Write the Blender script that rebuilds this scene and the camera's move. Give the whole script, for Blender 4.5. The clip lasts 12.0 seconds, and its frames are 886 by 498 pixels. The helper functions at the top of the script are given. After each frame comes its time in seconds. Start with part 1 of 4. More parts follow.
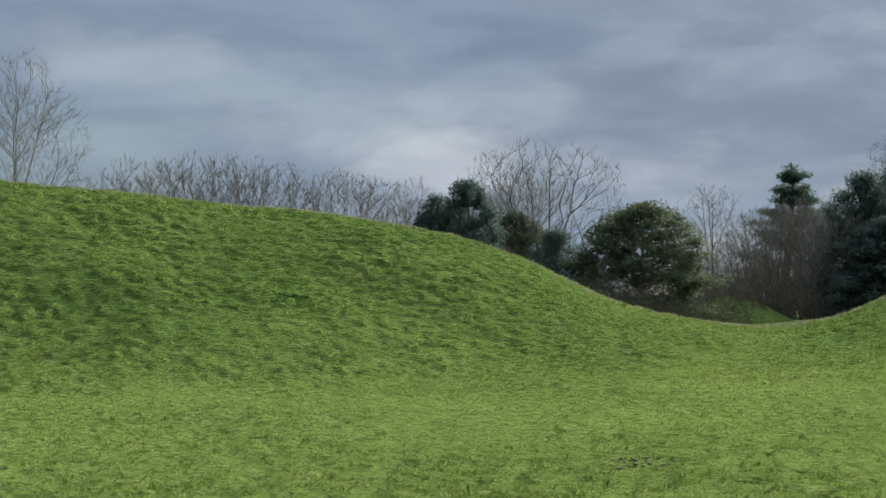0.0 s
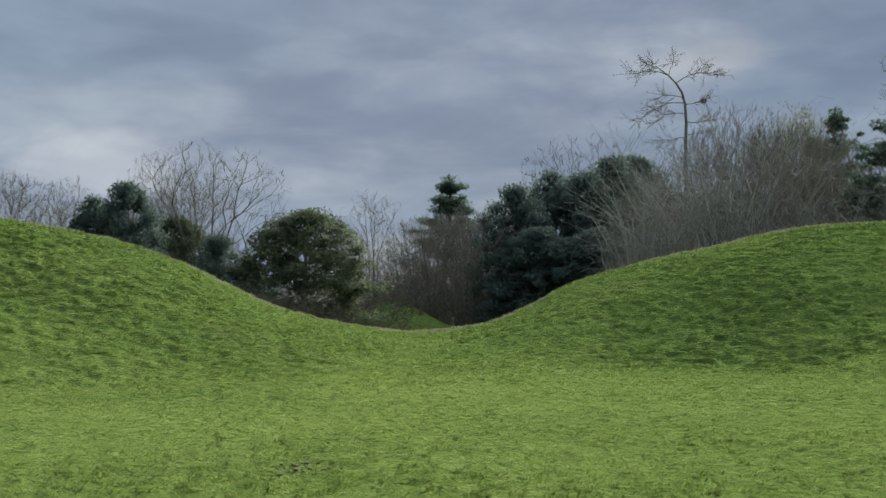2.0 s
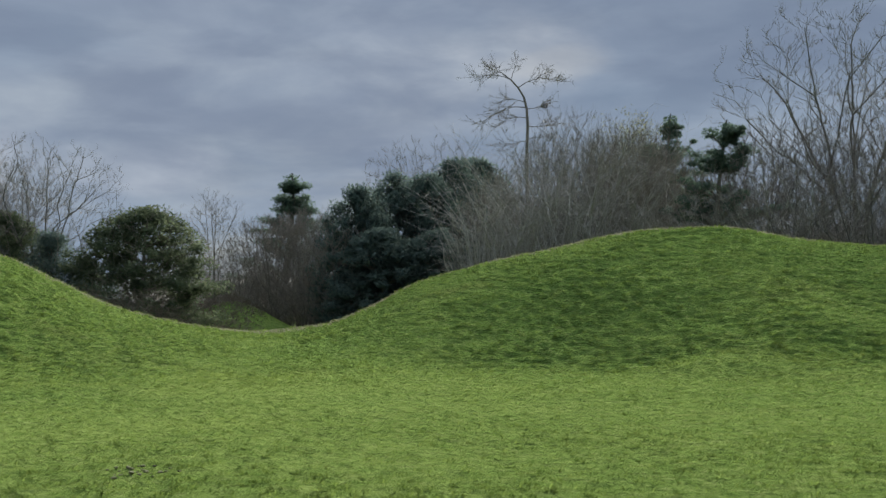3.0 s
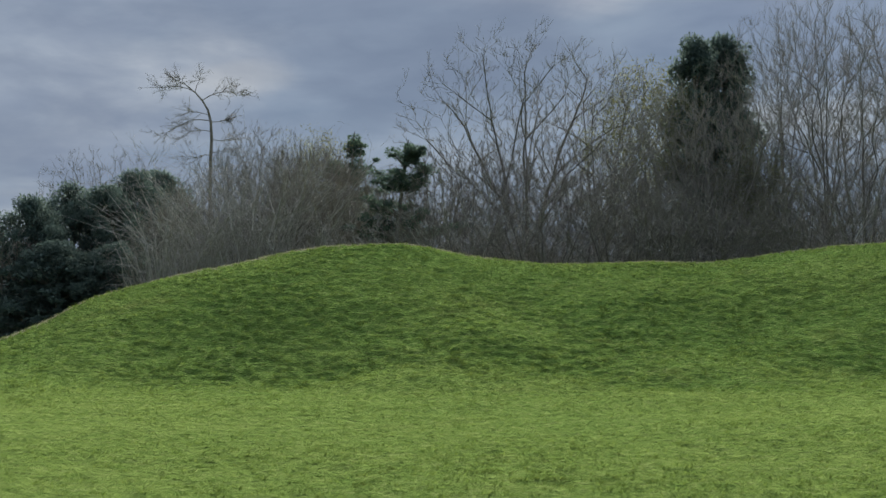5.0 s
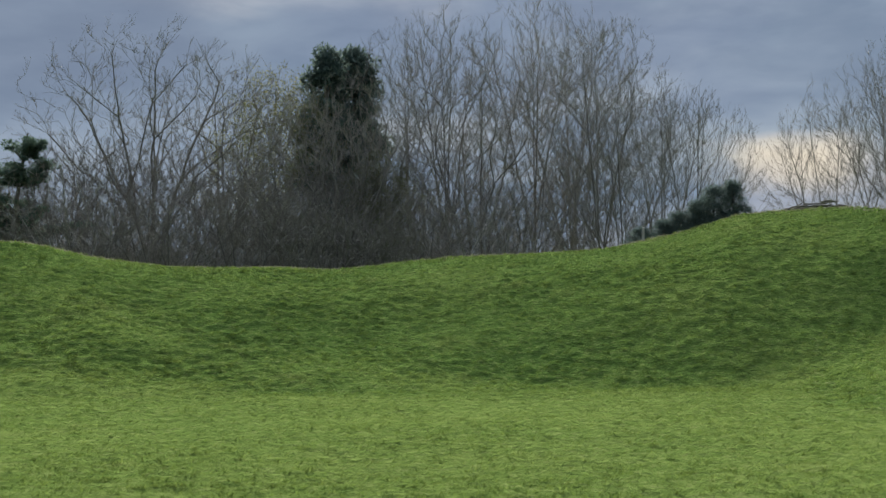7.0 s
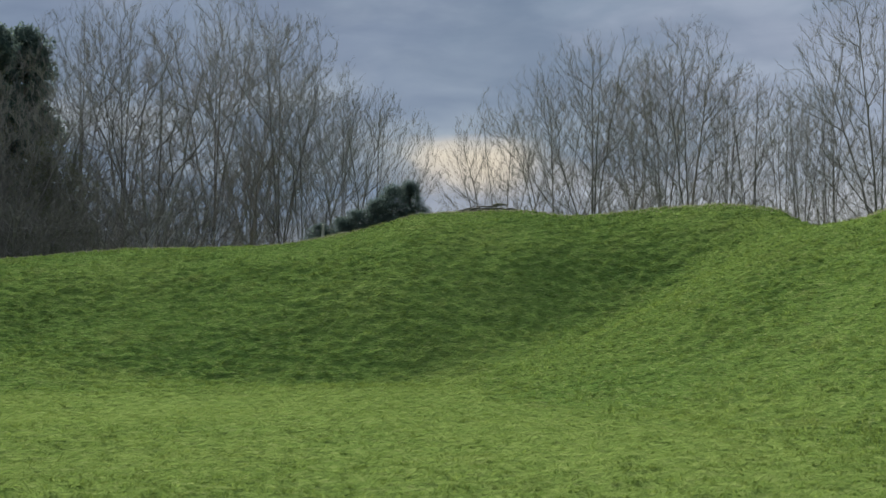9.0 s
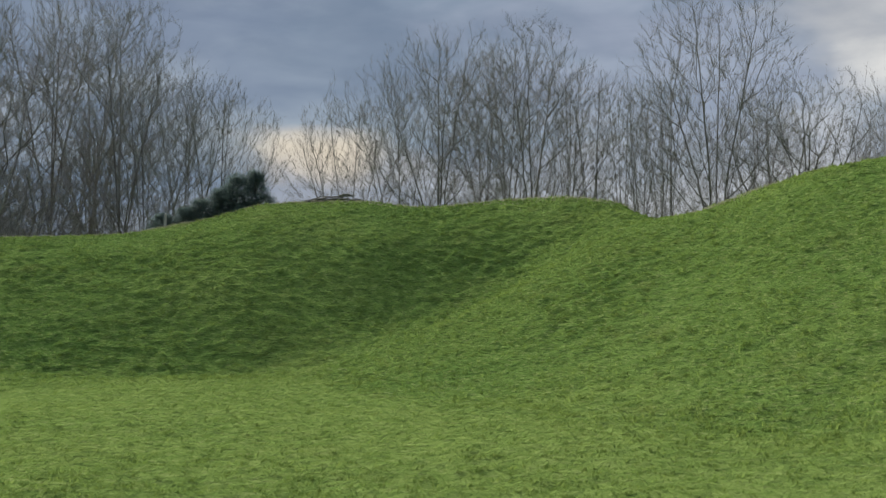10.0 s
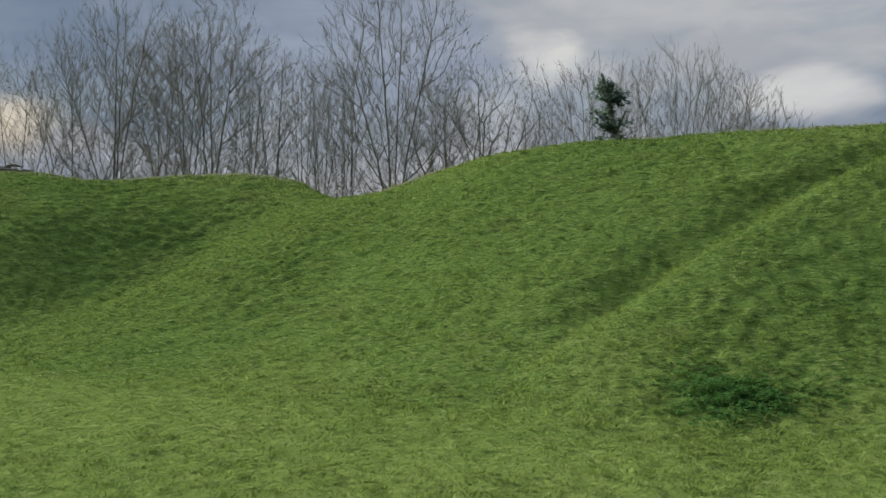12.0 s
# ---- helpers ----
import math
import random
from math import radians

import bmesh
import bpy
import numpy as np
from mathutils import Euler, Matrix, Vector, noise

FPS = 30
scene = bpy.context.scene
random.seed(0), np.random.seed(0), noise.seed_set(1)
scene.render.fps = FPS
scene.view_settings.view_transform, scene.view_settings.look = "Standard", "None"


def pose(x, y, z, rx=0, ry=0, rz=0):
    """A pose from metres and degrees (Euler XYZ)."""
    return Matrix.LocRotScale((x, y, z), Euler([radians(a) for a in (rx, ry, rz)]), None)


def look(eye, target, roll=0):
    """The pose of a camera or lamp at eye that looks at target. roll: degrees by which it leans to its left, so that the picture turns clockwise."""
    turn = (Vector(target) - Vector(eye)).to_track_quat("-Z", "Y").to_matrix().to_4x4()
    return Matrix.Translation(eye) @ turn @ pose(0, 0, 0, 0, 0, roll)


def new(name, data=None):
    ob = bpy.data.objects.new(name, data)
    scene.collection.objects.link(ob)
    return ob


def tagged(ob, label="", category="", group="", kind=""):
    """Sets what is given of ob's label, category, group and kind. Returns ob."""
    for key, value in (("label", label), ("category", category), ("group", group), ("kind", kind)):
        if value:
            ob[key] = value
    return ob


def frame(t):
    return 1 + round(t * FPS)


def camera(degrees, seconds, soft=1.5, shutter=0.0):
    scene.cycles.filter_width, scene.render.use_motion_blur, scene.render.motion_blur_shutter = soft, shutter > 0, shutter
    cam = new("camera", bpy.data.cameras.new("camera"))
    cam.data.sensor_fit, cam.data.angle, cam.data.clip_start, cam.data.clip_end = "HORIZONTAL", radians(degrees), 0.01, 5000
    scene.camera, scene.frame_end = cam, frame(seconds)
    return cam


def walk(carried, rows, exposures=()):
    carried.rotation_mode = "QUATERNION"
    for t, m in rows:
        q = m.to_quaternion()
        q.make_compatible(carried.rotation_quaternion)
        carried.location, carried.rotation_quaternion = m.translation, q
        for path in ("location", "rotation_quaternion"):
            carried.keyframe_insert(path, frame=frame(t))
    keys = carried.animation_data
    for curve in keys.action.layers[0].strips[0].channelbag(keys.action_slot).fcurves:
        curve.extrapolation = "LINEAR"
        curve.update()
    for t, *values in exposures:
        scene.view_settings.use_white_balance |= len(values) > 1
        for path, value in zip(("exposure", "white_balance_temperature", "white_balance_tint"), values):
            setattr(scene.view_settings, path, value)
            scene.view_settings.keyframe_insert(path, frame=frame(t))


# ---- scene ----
EYE = 1.6


def turn(azimuth, pitch, roll):
    """The standing camera's pose: degrees clockwise from +y, up, and leaning left."""
    m = Matrix.Rotation(radians(-azimuth), 4, "Z") @ Matrix.Rotation(radians(90 + pitch), 4, "X")
    return Matrix.Translation((0, 0, EYE)) @ m @ Matrix.Rotation(radians(roll), 4, "Z")


cam = camera(38.55, 12.0, soft=1.5)
walk(cam, [
    (0.0, turn(0.00, 3.10, -0.30)),
    (0.5, turn(3.69, 3.18, -0.32)),
    (1.0, turn(7.44, 3.18, -0.48)),
    (1.5, turn(11.19, 3.23, -0.36)),
    (2.0, turn(15.16, 3.29, -0.34)),
    (2.5, turn(18.69, 3.30, -0.24)),
    (3.0, turn(22.27, 3.28, -0.17)),
    (5.0, turn(36.54, 3.92, -0.43)),
    (5.5, turn(40.48, 4.14, -0.37)),
    (6.0, turn(44.91, 4.24, -0.32)),
    (6.5, turn(49.05, 4.20, -0.17)),
    (7.0, turn(53.30, 4.09, 0.08)),
    (9.0, turn(67.75, 3.97, 0.53)),
    (9.5, turn(71.06, 3.83, 0.42)),
    (10.0, turn(74.72, 3.61, 0.35)),
    (10.5, turn(78.16, 3.37, 0.25)),
    (11.0, turn(81.94, 3.12, 0.27)),
    (11.5, turn(85.45, 2.91, 0.44)),
    (12.0, turn(89.13, 2.76, 0.58)),
], exposures=[(0.0, 0.78), (2.5, 0.76), (5.5, 0.78), (9.5, 0.71), (12.0, 0.52)])

# ---- world and light ----
SUN_AZ, SUN_EL = 40.0, 30.0


def make_world():
    world = bpy.data.worlds.new("sky")
    scene.world = world
    world.use_nodes = True
    nt = world.node_tree
    nt.nodes.clear()
    N, L = nt.nodes.new, nt.links.new
    out, bg = N("ShaderNodeOutputWorld"), N("ShaderNodeBackground")
    L(bg.outputs[0], out.inputs[0])
    sky = N("ShaderNodeTexSky")
    sky.sky_type, sky.sun_disc = "NISHITA", False
    sky.sun_elevation, sky.sun_rotation = radians(SUN_EL), radians(SUN_AZ)
    dim = N("ShaderNodeVectorMath"); dim.operation = "SCALE"; dim.inputs["Scale"].default_value = 0.065
    L(sky.outputs[0], dim.inputs[0])
    tc = N("ShaderNodeTexCoord")

    def cloud(scale, stretch, detail, shift):
        mp = N("ShaderNodeMapping")
        mp.inputs["Scale"].default_value = (1, 1, stretch)
        mp.inputs["Location"].default_value = shift
        no = N("ShaderNodeTexNoise")
        no.inputs["Scale"].default_value, no.inputs["Detail"].default_value = scale, detail
        no.inputs["Roughness"].default_value = 0.52
        no.inputs["Distortion"].default_value = 0.35
        L(tc.outputs["Generated"], mp.inputs[0]); L(mp.outputs[0], no.inputs["Vector"])
        return no.outputs["Fac"]

    def ramp(fac, stops):
        r = N("ShaderNodeValToRGB")
        r.color_ramp.interpolation = "EASE"
        el = r.color_ramp.elements
        while len(el) < len(stops):
            el.new(0.5)
        for e, (p, c) in zip(el, stops):
            e.position, e.color = p, (*c, 1)
        L(fac, r.inputs[0])
        return r.outputs["Color"]

    def mix(fac, a, b, kind="MIX"):
        m = N("ShaderNodeMix"); m.data_type, m.blend_type = "RGBA", kind
        for s, v in ((m.inputs["Factor"], fac), (m.inputs["A"], a), (m.inputs["B"], b)):
            if isinstance(v, (int, float)):
                s.default_value = v
            elif isinstance(v, tuple):
                s.default_value = (*v, 1)
            else:
                L(v, s)
        return m.outputs["Result"]

    cover = ramp(cloud(2.3, 3.0, 6, (3.1, 0.4, 1.2)), [(0.30, (0.25, 0.25, 0.25)), (0.55, (1, 1, 1))])
    shade = ramp(cloud(3.4, 2.6, 8, (4.3, 2.7, 0.9)), [(0.30, (0.175, 0.237, 0.335)), (0.5, (0.235, 0.298, 0.395)), (0.72, (0.345, 0.40, 0.475))])
    col = mix(cover, dim.outputs[0], shade)

    def opening(azimuth, elevation, wide, tall, colour, amount):
        """A thin place in the cloud, brighter, with a ragged edge."""
        a, e = radians(azimuth), radians(elevation)
        d = Vector((math.sin(a) * math.cos(e), math.cos(a) * math.cos(e), math.sin(e)))
        side = Vector((math.cos(a), -math.sin(a), 0))
        up = side.cross(d)
        total = None
        for axis, size in ((side, wide), (up, tall)):
            dot = N("ShaderNodeVectorMath"); dot.operation = "DOT_PRODUCT"
            L(tc.outputs["Generated"], dot.inputs[0]); dot.inputs[1].default_value = axis / math.sin(radians(size))
            sq = N("ShaderNodeMath"); sq.operation = "POWER"; sq.inputs[1].default_value = 2
            ab = N("ShaderNodeMath"); ab.operation = "ABSOLUTE"
            L(dot.outputs["Value"], ab.inputs[0]); L(ab.outputs[0], sq.inputs[0])
            if total is None:
                total = sq.outputs[0]
            else:
                ad = N("ShaderNodeMath"); L(total, ad.inputs[0]); L(sq.outputs[0], ad.inputs[1]); total = ad.outputs[0]
        front = N("ShaderNodeVectorMath"); front.operation = "DOT_PRODUCT"
        L(tc.outputs["Generated"], front.inputs[0]); front.inputs[1].default_value = d
        noise_part = N("ShaderNodeMath"); noise_part.operation = "MULTIPLY_ADD"
        L(cloud(9, 2.5, 6, (azimuth, 0, 0)), noise_part.inputs[0]); noise_part.inputs[1].default_value = 3.2
        L(total, noise_part.inputs[2])
        mr = N("ShaderNodeMapRange"); mr.interpolation_type = "SMOOTHSTEP"
        L(noise_part.outputs[0], mr.inputs["Value"])
        for k, v in (("From Min", 1.35), ("From Max", 2.9), ("To Min", amount), ("To Max", 0.0)):
            mr.inputs[k].default_value = v
        gate = N("ShaderNodeMath"); gate.operation = "GREATER_THAN"; gate.inputs[1].default_value = 0.3
        L(front.outputs["Value"], gate.inputs[0])
        mu = N("ShaderNodeMath"); mu.operation = "MULTIPLY"
        L(mr.outputs[0], mu.inputs[0]); L(gate.outputs[0], mu.inputs[1])
        return mu.outputs[0], colour

    for args in (
        (69.2, 7.4, 5.0, 1.7, (0.95, 0.82, 0.63), 0.85),
        (72.0, 4.5, 14.0, 3.0, (0.56, 0.575, 0.63), 0.5),
        (102.0, 13.5, 13.0, 6.5, (0.53, 0.54, 0.56), 0.85),
        (93.6, 11.4, 1.9, 1.3, (0.85, 0.84, 0.80), 0.8),
        (105.5, 9.5, 3.5, 1.2, (0.80, 0.79, 0.77), 0.7),
        (-1.0, 6.8, 6.0, 1.7, (0.52, 0.56, 0.62), 0.9),
        (8.5, 7.0, 4.5, 1.3, (0.48, 0.53, 0.60), 0.8),
        (15.0, 11.5, 15.0, 6.5, (0.215, 0.265, 0.36), 0.85),
        (36.0, 14.0, 9.0, 4.0, (0.19, 0.24, 0.335), 0.75),
        (58.0, 13.5, 12.0, 4.5, (0.19, 0.245, 0.35), 0.85),
        (90.0, 5.5, 14.0, 4.5, (0.60, 0.62, 0.66), 0.9),
        (83.5, 12.0, 9.0, 5.5, (0.345, 0.395, 0.50), 0.85),
        (30.0, 17.0, 12.0, 4.0, (0.19, 0.24, 0.335), 0.75),
        (27.5, 11.6, 3.0, 0.9, (0.42, 0.435, 0.46), 0.45),
    ):
        f, c = opening(*args)
        col = mix(f, col, c)
    ripple = ramp(cloud(7.5, 3.4, 9, (1.3, 5.1, 2.2)), [(0.34, (0.89, 0.90, 0.92)), (0.66, (1.1, 1.09, 1.07))])
    col = mix(1.0, col, ripple, "MULTIPLY")
    # an overcast sky is brightest overhead
    xyz = N("ShaderNodeSeparateXYZ"); L(tc.outputs["Generated"], xyz.inputs[0])
    lift = N("ShaderNodeMapRange"); lift.data_type = "FLOAT_VECTOR"
    L(xyz.outputs["Z"], lift.inputs["Vector"])
    for at, v in ((7, (0.26, 0.26, 0.26)), (8, (1, 1, 1)), (9, (1, 1, 1)), (10, (3.1, 2.85, 2.5))):
        lift.inputs[at].default_value = v
    up = N("ShaderNodeVectorMath"); up.operation = "MULTIPLY"
    L(col, up.inputs[0]); L(lift.outputs["Vector"], up.inputs[1])
    L(up.outputs[0], bg.inputs["Color"])
    bg.inputs["Strength"].default_value = 0.62


make_world()
sun = new("sun", bpy.data.lights.new("sun", "SUN"))
sun.data.energy, sun.data.angle, sun.data.color = 3.9, radians(30), (1.0, 0.95, 0.87)
a, e = radians(SUN_AZ), radians(SUN_EL)
sun.matrix_world = look((40 * math.sin(a) * math.cos(e), 40 * math.cos(a) * math.cos(e), 40 * math.sin(e)), (0, 0, 0))

# ---- materials ----


class Mat:
    """A node material with a few short forms."""

    def __init__(self, name):
        self.m = bpy.data.materials.new(name)
        self.m.use_nodes = True
        self.t = self.m.node_tree
        self.b = self.t.nodes["Principled BSDF"]
        self.tc = self.t.nodes.new("ShaderNodeTexCoord")

    def n(self, kind):
        return self.t.nodes.new("ShaderNode" + kind)

    def link(self, a, b):
        self.t.links.new(a, b)

    def noise(self, scale, detail=4, rough=0.55, vec=None, stretch=None):
        no = self.n("TexNoise")
        no.inputs["Scale"].default_value, no.inputs["Detail"].default_value, no.inputs["Roughness"].default_value = scale, detail, rough
        src = vec or self.tc.outputs["Object"]
        if stretch:
            mp = self.n("Mapping"); mp.inputs["Scale"].default_value = stretch
            self.link(src, mp.inputs[0]); src = mp.outputs[0]
        self.link(src, no.inputs["Vector"])
        return no.outputs["Fac"]

    def ramp(self, fac, stops):
        r = self.n("ValToRGB")
        el = r.color_ramp.elements
        while len(el) < len(stops):
            el.new(0.5)
        for e, (p, c) in zip(el, stops):
            e.position, e.color = p, (*c, 1)
        self.link(fac, r.inputs[0])
        return r.outputs["Color"]

    def mix(self, fac, a, b, kind="MIX"):
        m = self.n("Mix"); m.data_type, m.blend_type = "RGBA", kind
        for s, v in ((m.inputs["Factor"], fac), (m.inputs["A"], a), (m.inputs["B"], b)):
            if isinstance(v, (int, float)):
                s.default_value = v
            elif isinstance(v, tuple):
                s.default_value = (*v, 1)
            else:
                self.link(v, s)
        return m.outputs["Result"]

    def done(self, colour, rough=0.9, bump=None, strength=0.5, dist=0.02, spec=0.3):
        if isinstance(colour, tuple):
            self.b.inputs["Base Color"].default_value = (*colour, 1)
        else:
            self.link(colour, self.b.inputs["Base Color"])
        self.b.inputs["Roughness"].default_value = rough
        self.b.inputs["Specular IOR Level"].default_value = spec
        if bump is not None:
            bp = self.n("Bump"); bp.inputs["Strength"].default_value, bp.inputs["Distance"].default_value = strength, dist
            self.link(bump, bp.inputs["Height"]); self.link(bp.outputs[0], self.b.inputs["Normal"])
        return self.m


def turf(name, blade, rank=False, own=0.5, through_light=0.12):
    k = Mat(name)
    broad = k.noise(0.16, 5)
    fine = k.noise(3.4, 7, 0.72)
    dry = k.noise(0.55, 6, 0.65)
    c = k.ramp(fine, [(0.30, (0.060, 0.120, 0.024)), (0.5, (0.138, 0.226, 0.047)), (0.72, (0.240, 0.335, 0.092))])
    c = k.mix(0.6, c, k.ramp(broad, [(0.3, (0.092, 0.188, 0.038)), (0.55, (0.145, 0.240, 0.052)), (0.75, (0.205, 0.285, 0.072))]))
    c = k.mix(k.ramp(dry, [(0.56, (0, 0, 0)), (0.80, (0.5, 0.5, 0.5))]), c, (0.18, 0.178, 0.06))
    c = k.mix(k.ramp(k.noise(0.33, 5, 0.6), [(0.6, (0, 0, 0)), (0.8, (0.4, 0.4, 0.4))]), c, (0.06, 0.15, 0.035))
    # dark flecks: the tufts' small shadows painted into the turf's colour
    c = k.mix(k.ramp(k.noise(4.2, 4, 0.62, stretch=(1, 1, 5)), [(0.53, (0, 0, 0)), (0.62, (0.85, 0.85, 0.85))]), c, (0.055, 0.112, 0.026))
    c = k.mix(k.ramp(k.noise(5.1, 4, 0.62, stretch=(1, 1.02, 5.2)), [(0.54, (0, 0, 0)), (0.66, (0.6, 0.6, 0.6))]), c, (0.30, 0.36, 0.13))
    c = k.mix(0.05, c, (0.32, 0.25, 0.17))
    # trodden floor made paler, with its brighter light put into the colour too
    worn_lit = k.n("Attribute"); worn_lit.attribute_name = "worn_lit"
    c = k.mix(worn_lit.outputs["Fac"], c, k.ramp(fine, [(0.3, (0.155, 0.238, 0.050)), (0.7, (0.30, 0.38, 0.110))]))
    if blade:
        info = k.n("NewGeometry")
        if rank:
            c = k.mix(0.3, c, (0.07, 0.15, 0.022))
        c = k.mix(0.4 if rank else own, c, k.ramp(info.outputs["Random Per Island"], [(0.0, (0.115, 0.205, 0.027)), (0.6, (0.205, 0.31, 0.05)), (1.0, (0.27, 0.365, 0.085))]))
        lay = k.n("Attribute"); lay.attribute_name = "lay"
        nz = k.n("VectorMath"); nz.operation = "NORMALIZE"; k.link(lay.outputs["Vector"], nz.inputs[0])
        k.link(nz.outputs[0], k.b.inputs["Normal"])
        m = k.done(c, 1.0, spec=0.0)
        glow, add = k.n("BsdfTranslucent"), k.n("MixShader")
        k.link(c, glow.inputs["Color"]); add.inputs[0].default_value = through_light
        k.link(k.b.outputs[0], add.inputs[1]); k.link(glow.outputs[0], add.inputs[2])
        k.link(add.outputs[0], k.t.nodes["Material Output"].inputs["Surface"])
        return m
    grain = k.n("Math"); grain.operation = "MULTIPLY_ADD"; grain.inputs[1].default_value = 0.5
    k.link(k.noise(14, 6, 0.7), grain.inputs[0]); k.link(k.noise(4.6, 4, 0.6, stretch=(1, 1, 5)), grain.inputs[2])
    return k.done(c, 0.95, grain.outputs[0], 1.0, 0.20, spec=0.0)


def bark(name, dark, light, scale=6.0):
    k = Mat(name)
    info = k.n("ObjectInfo")
    f = k.noise(scale, 6, 0.65, stretch=(1, 1, 0.25))
    c = k.ramp(f, [(0.3, dark), (0.7, light)])
    c = k.mix(k.ramp(k.noise(1.3, 4), [(0.5, (0, 0, 0)), (0.75, (0.5, 0.5, 0.5))]), c, (0.11, 0.125, 0.06))
    c = k.mix(0.6, c, k.ramp(info.outputs["Random"], [(0.0, (0.65, 0.65, 0.68)), (1.0, (1.0, 0.95, 0.88))]), "MULTIPLY")
    return k.done(c, 0.9, f, 0.8, 0.03)


def leaf(name, dark, mid, light, soft=True):
    k = Mat(name)
    info = k.n("NewGeometry")
    c = k.ramp(info.outputs["Random Per Island"], [(0.0, dark), (0.6, mid), (1.0, light)])
    c = k.mix(k.ramp(k.noise(0.8, 4), [(0.4, (0, 0, 0)), (0.7, (0.6, 0.6, 0.6))]), c, dark)
    if soft:
        lay = k.n("Attribute"); lay.attribute_name = "lay"
        turned = k.n("VectorTransform"); turned.vector_type, turned.convert_from, turned.convert_to = "NORMAL", "OBJECT", "WORLD"
        nz = k.n("VectorMath"); nz.operation = "NORMALIZE"
        k.link(lay.outputs["Vector"], turned.inputs[0]); k.link(turned.outputs[0], nz.inputs[0]); k.link(nz.outputs[0], k.b.inputs["Normal"])
    m = k.done(c, 0.85, spec=0.05)
    thin, both = k.n("BsdfTranslucent"), k.n("MixShader")
    k.link(c, thin.inputs["Color"]); both.inputs[0].default_value = 0.35
    k.link(k.b.outputs[0], both.inputs[1]); k.link(thin.outputs[0], both.inputs[2])
    k.link(both.outputs[0], k.t.nodes["Material Output"].inputs["Surface"])
    return m


GRASS, BLADES, RANK = turf("turf", False), turf("grass_blades", True, own=0.45, through_light=0.2), turf("rank_grass", True, True)
BARK = bark("grey_bark", (0.11, 0.102, 0.092), (0.25, 0.235, 0.21))
TWIG = bark("twig_bark", (0.225, 0.21, 0.195), (0.40, 0.375, 0.345), 3)
RED_TWIG = bark("reddish_twig_bark", (0.175, 0.16, 0.147), (0.32, 0.295, 0.268), 3)
DUN_TWIG = bark("dun_twig_bark", (0.18, 0.167, 0.145), (0.32, 0.295, 0.255), 3)
BRAMBLE = bark("bramble_stems", (0.14, 0.115, 0.09), (0.26, 0.215, 0.17), 3)
PALE = bark("pale_bark", (0.31, 0.295, 0.275), (0.52, 0.50, 0.465))
YEW = leaf("yew_needles", (0.085, 0.13, 0.118), (0.145, 0.20, 0.17), (0.20, 0.26, 0.21))
PINE = leaf("pine_needles", (0.08, 0.13, 0.10), (0.13, 0.195, 0.14), (0.18, 0.25, 0.17))
IVY = leaf("ivy_leaves", (0.075, 0.105, 0.062), (0.125, 0.16, 0.09), (0.19, 0.22, 0.125))
BUD = leaf("opening_buds", (0.13, 0.145, 0.075), (0.18, 0.19, 0.10), (0.24, 0.245, 0.13))
NETTLE = leaf("nettle_leaves", (0.075, 0.185, 0.045), (0.12, 0.265, 0.065), (0.18, 0.34, 0.09), soft=False)
PALE_GRASS = leaf("pale_grass", (0.28, 0.275, 0.17), (0.39, 0.375, 0.26), (0.52, 0.49, 0.37), soft=False)
k = Mat("bare_earth")
EARTH = k.done(k.ramp(k.noise(8, 6, 0.7), [(0.3, (0.11, 0.12, 0.055)), (0.7, (0.21, 0.205, 0.115))]), 0.95, k.noise(20, 5), 0.8, 0.03)

# ---- the lie of the land ----


def vnoise(x, y, seed):
    """Smooth value noise in 0..1 on arrays."""
    xi, yi = np.floor(x), np.floor(y)
    fx, fy = x - xi, y - yi
    fx, fy = fx * fx * (3 - 2 * fx), fy * fy * (3 - 2 * fy)

    def h(i, j):
        v = np.sin(i * 127.1 + j * 311.7 + seed * 74.7) * 43758.5453
        return v - np.floor(v)

    return (h(xi, yi) * (1 - fx) + h(xi + 1, yi) * fx) * (1 - fy) + (h(xi, yi + 1) * (1 - fx) + h(xi + 1, yi + 1) * fx) * fy


def spline(table, q, column=1):
    """Smooth monotone curve through the rows of a table, by azimuth."""
    xs = np.array([r[0] for r in table], float)
    ys = np.array([r[column] for r in table], float)
    d = np.diff(ys) / np.diff(xs)
    m = np.zeros(len(xs))
    both = d[:-1] * d[1:] > 0
    m[1:-1] = np.where(both, 2 * d[:-1] * d[1:] / np.where(both, d[:-1] + d[1:], 1), 0)
    i = np.clip(np.searchsorted(xs, q) - 1, 0, len(xs) - 2)
    w = xs[i + 1] - xs[i]
    u = np.clip((q - xs[i]) / w, 0, 1)
    return (ys[i] * (1 + 2 * u) * (1 - u) ** 2 + m[i] * w * u * (1 - u) ** 2 + ys[i + 1] * u * u * (3 - 2 * u) + m[i + 1] * w * u * u * (u - 1))


# azimuth, radius of the bank's foot, radius of its crest
SPAN = [(-90, 24, 42), (-30, 27, 45), (-10, 29, 47), (3, 31, 48), (14, 32, 50), (24, 35, 53), (36, 34, 54), (50, 35, 56), (64, 35, 56),
        (72, 36.5, 55), (79, 37, 53.5), (85, 37, 51), (95, 36, 49), (112, 32, 46), (160, 30, 44), (225, 28, 42), (270, 24, 42)]
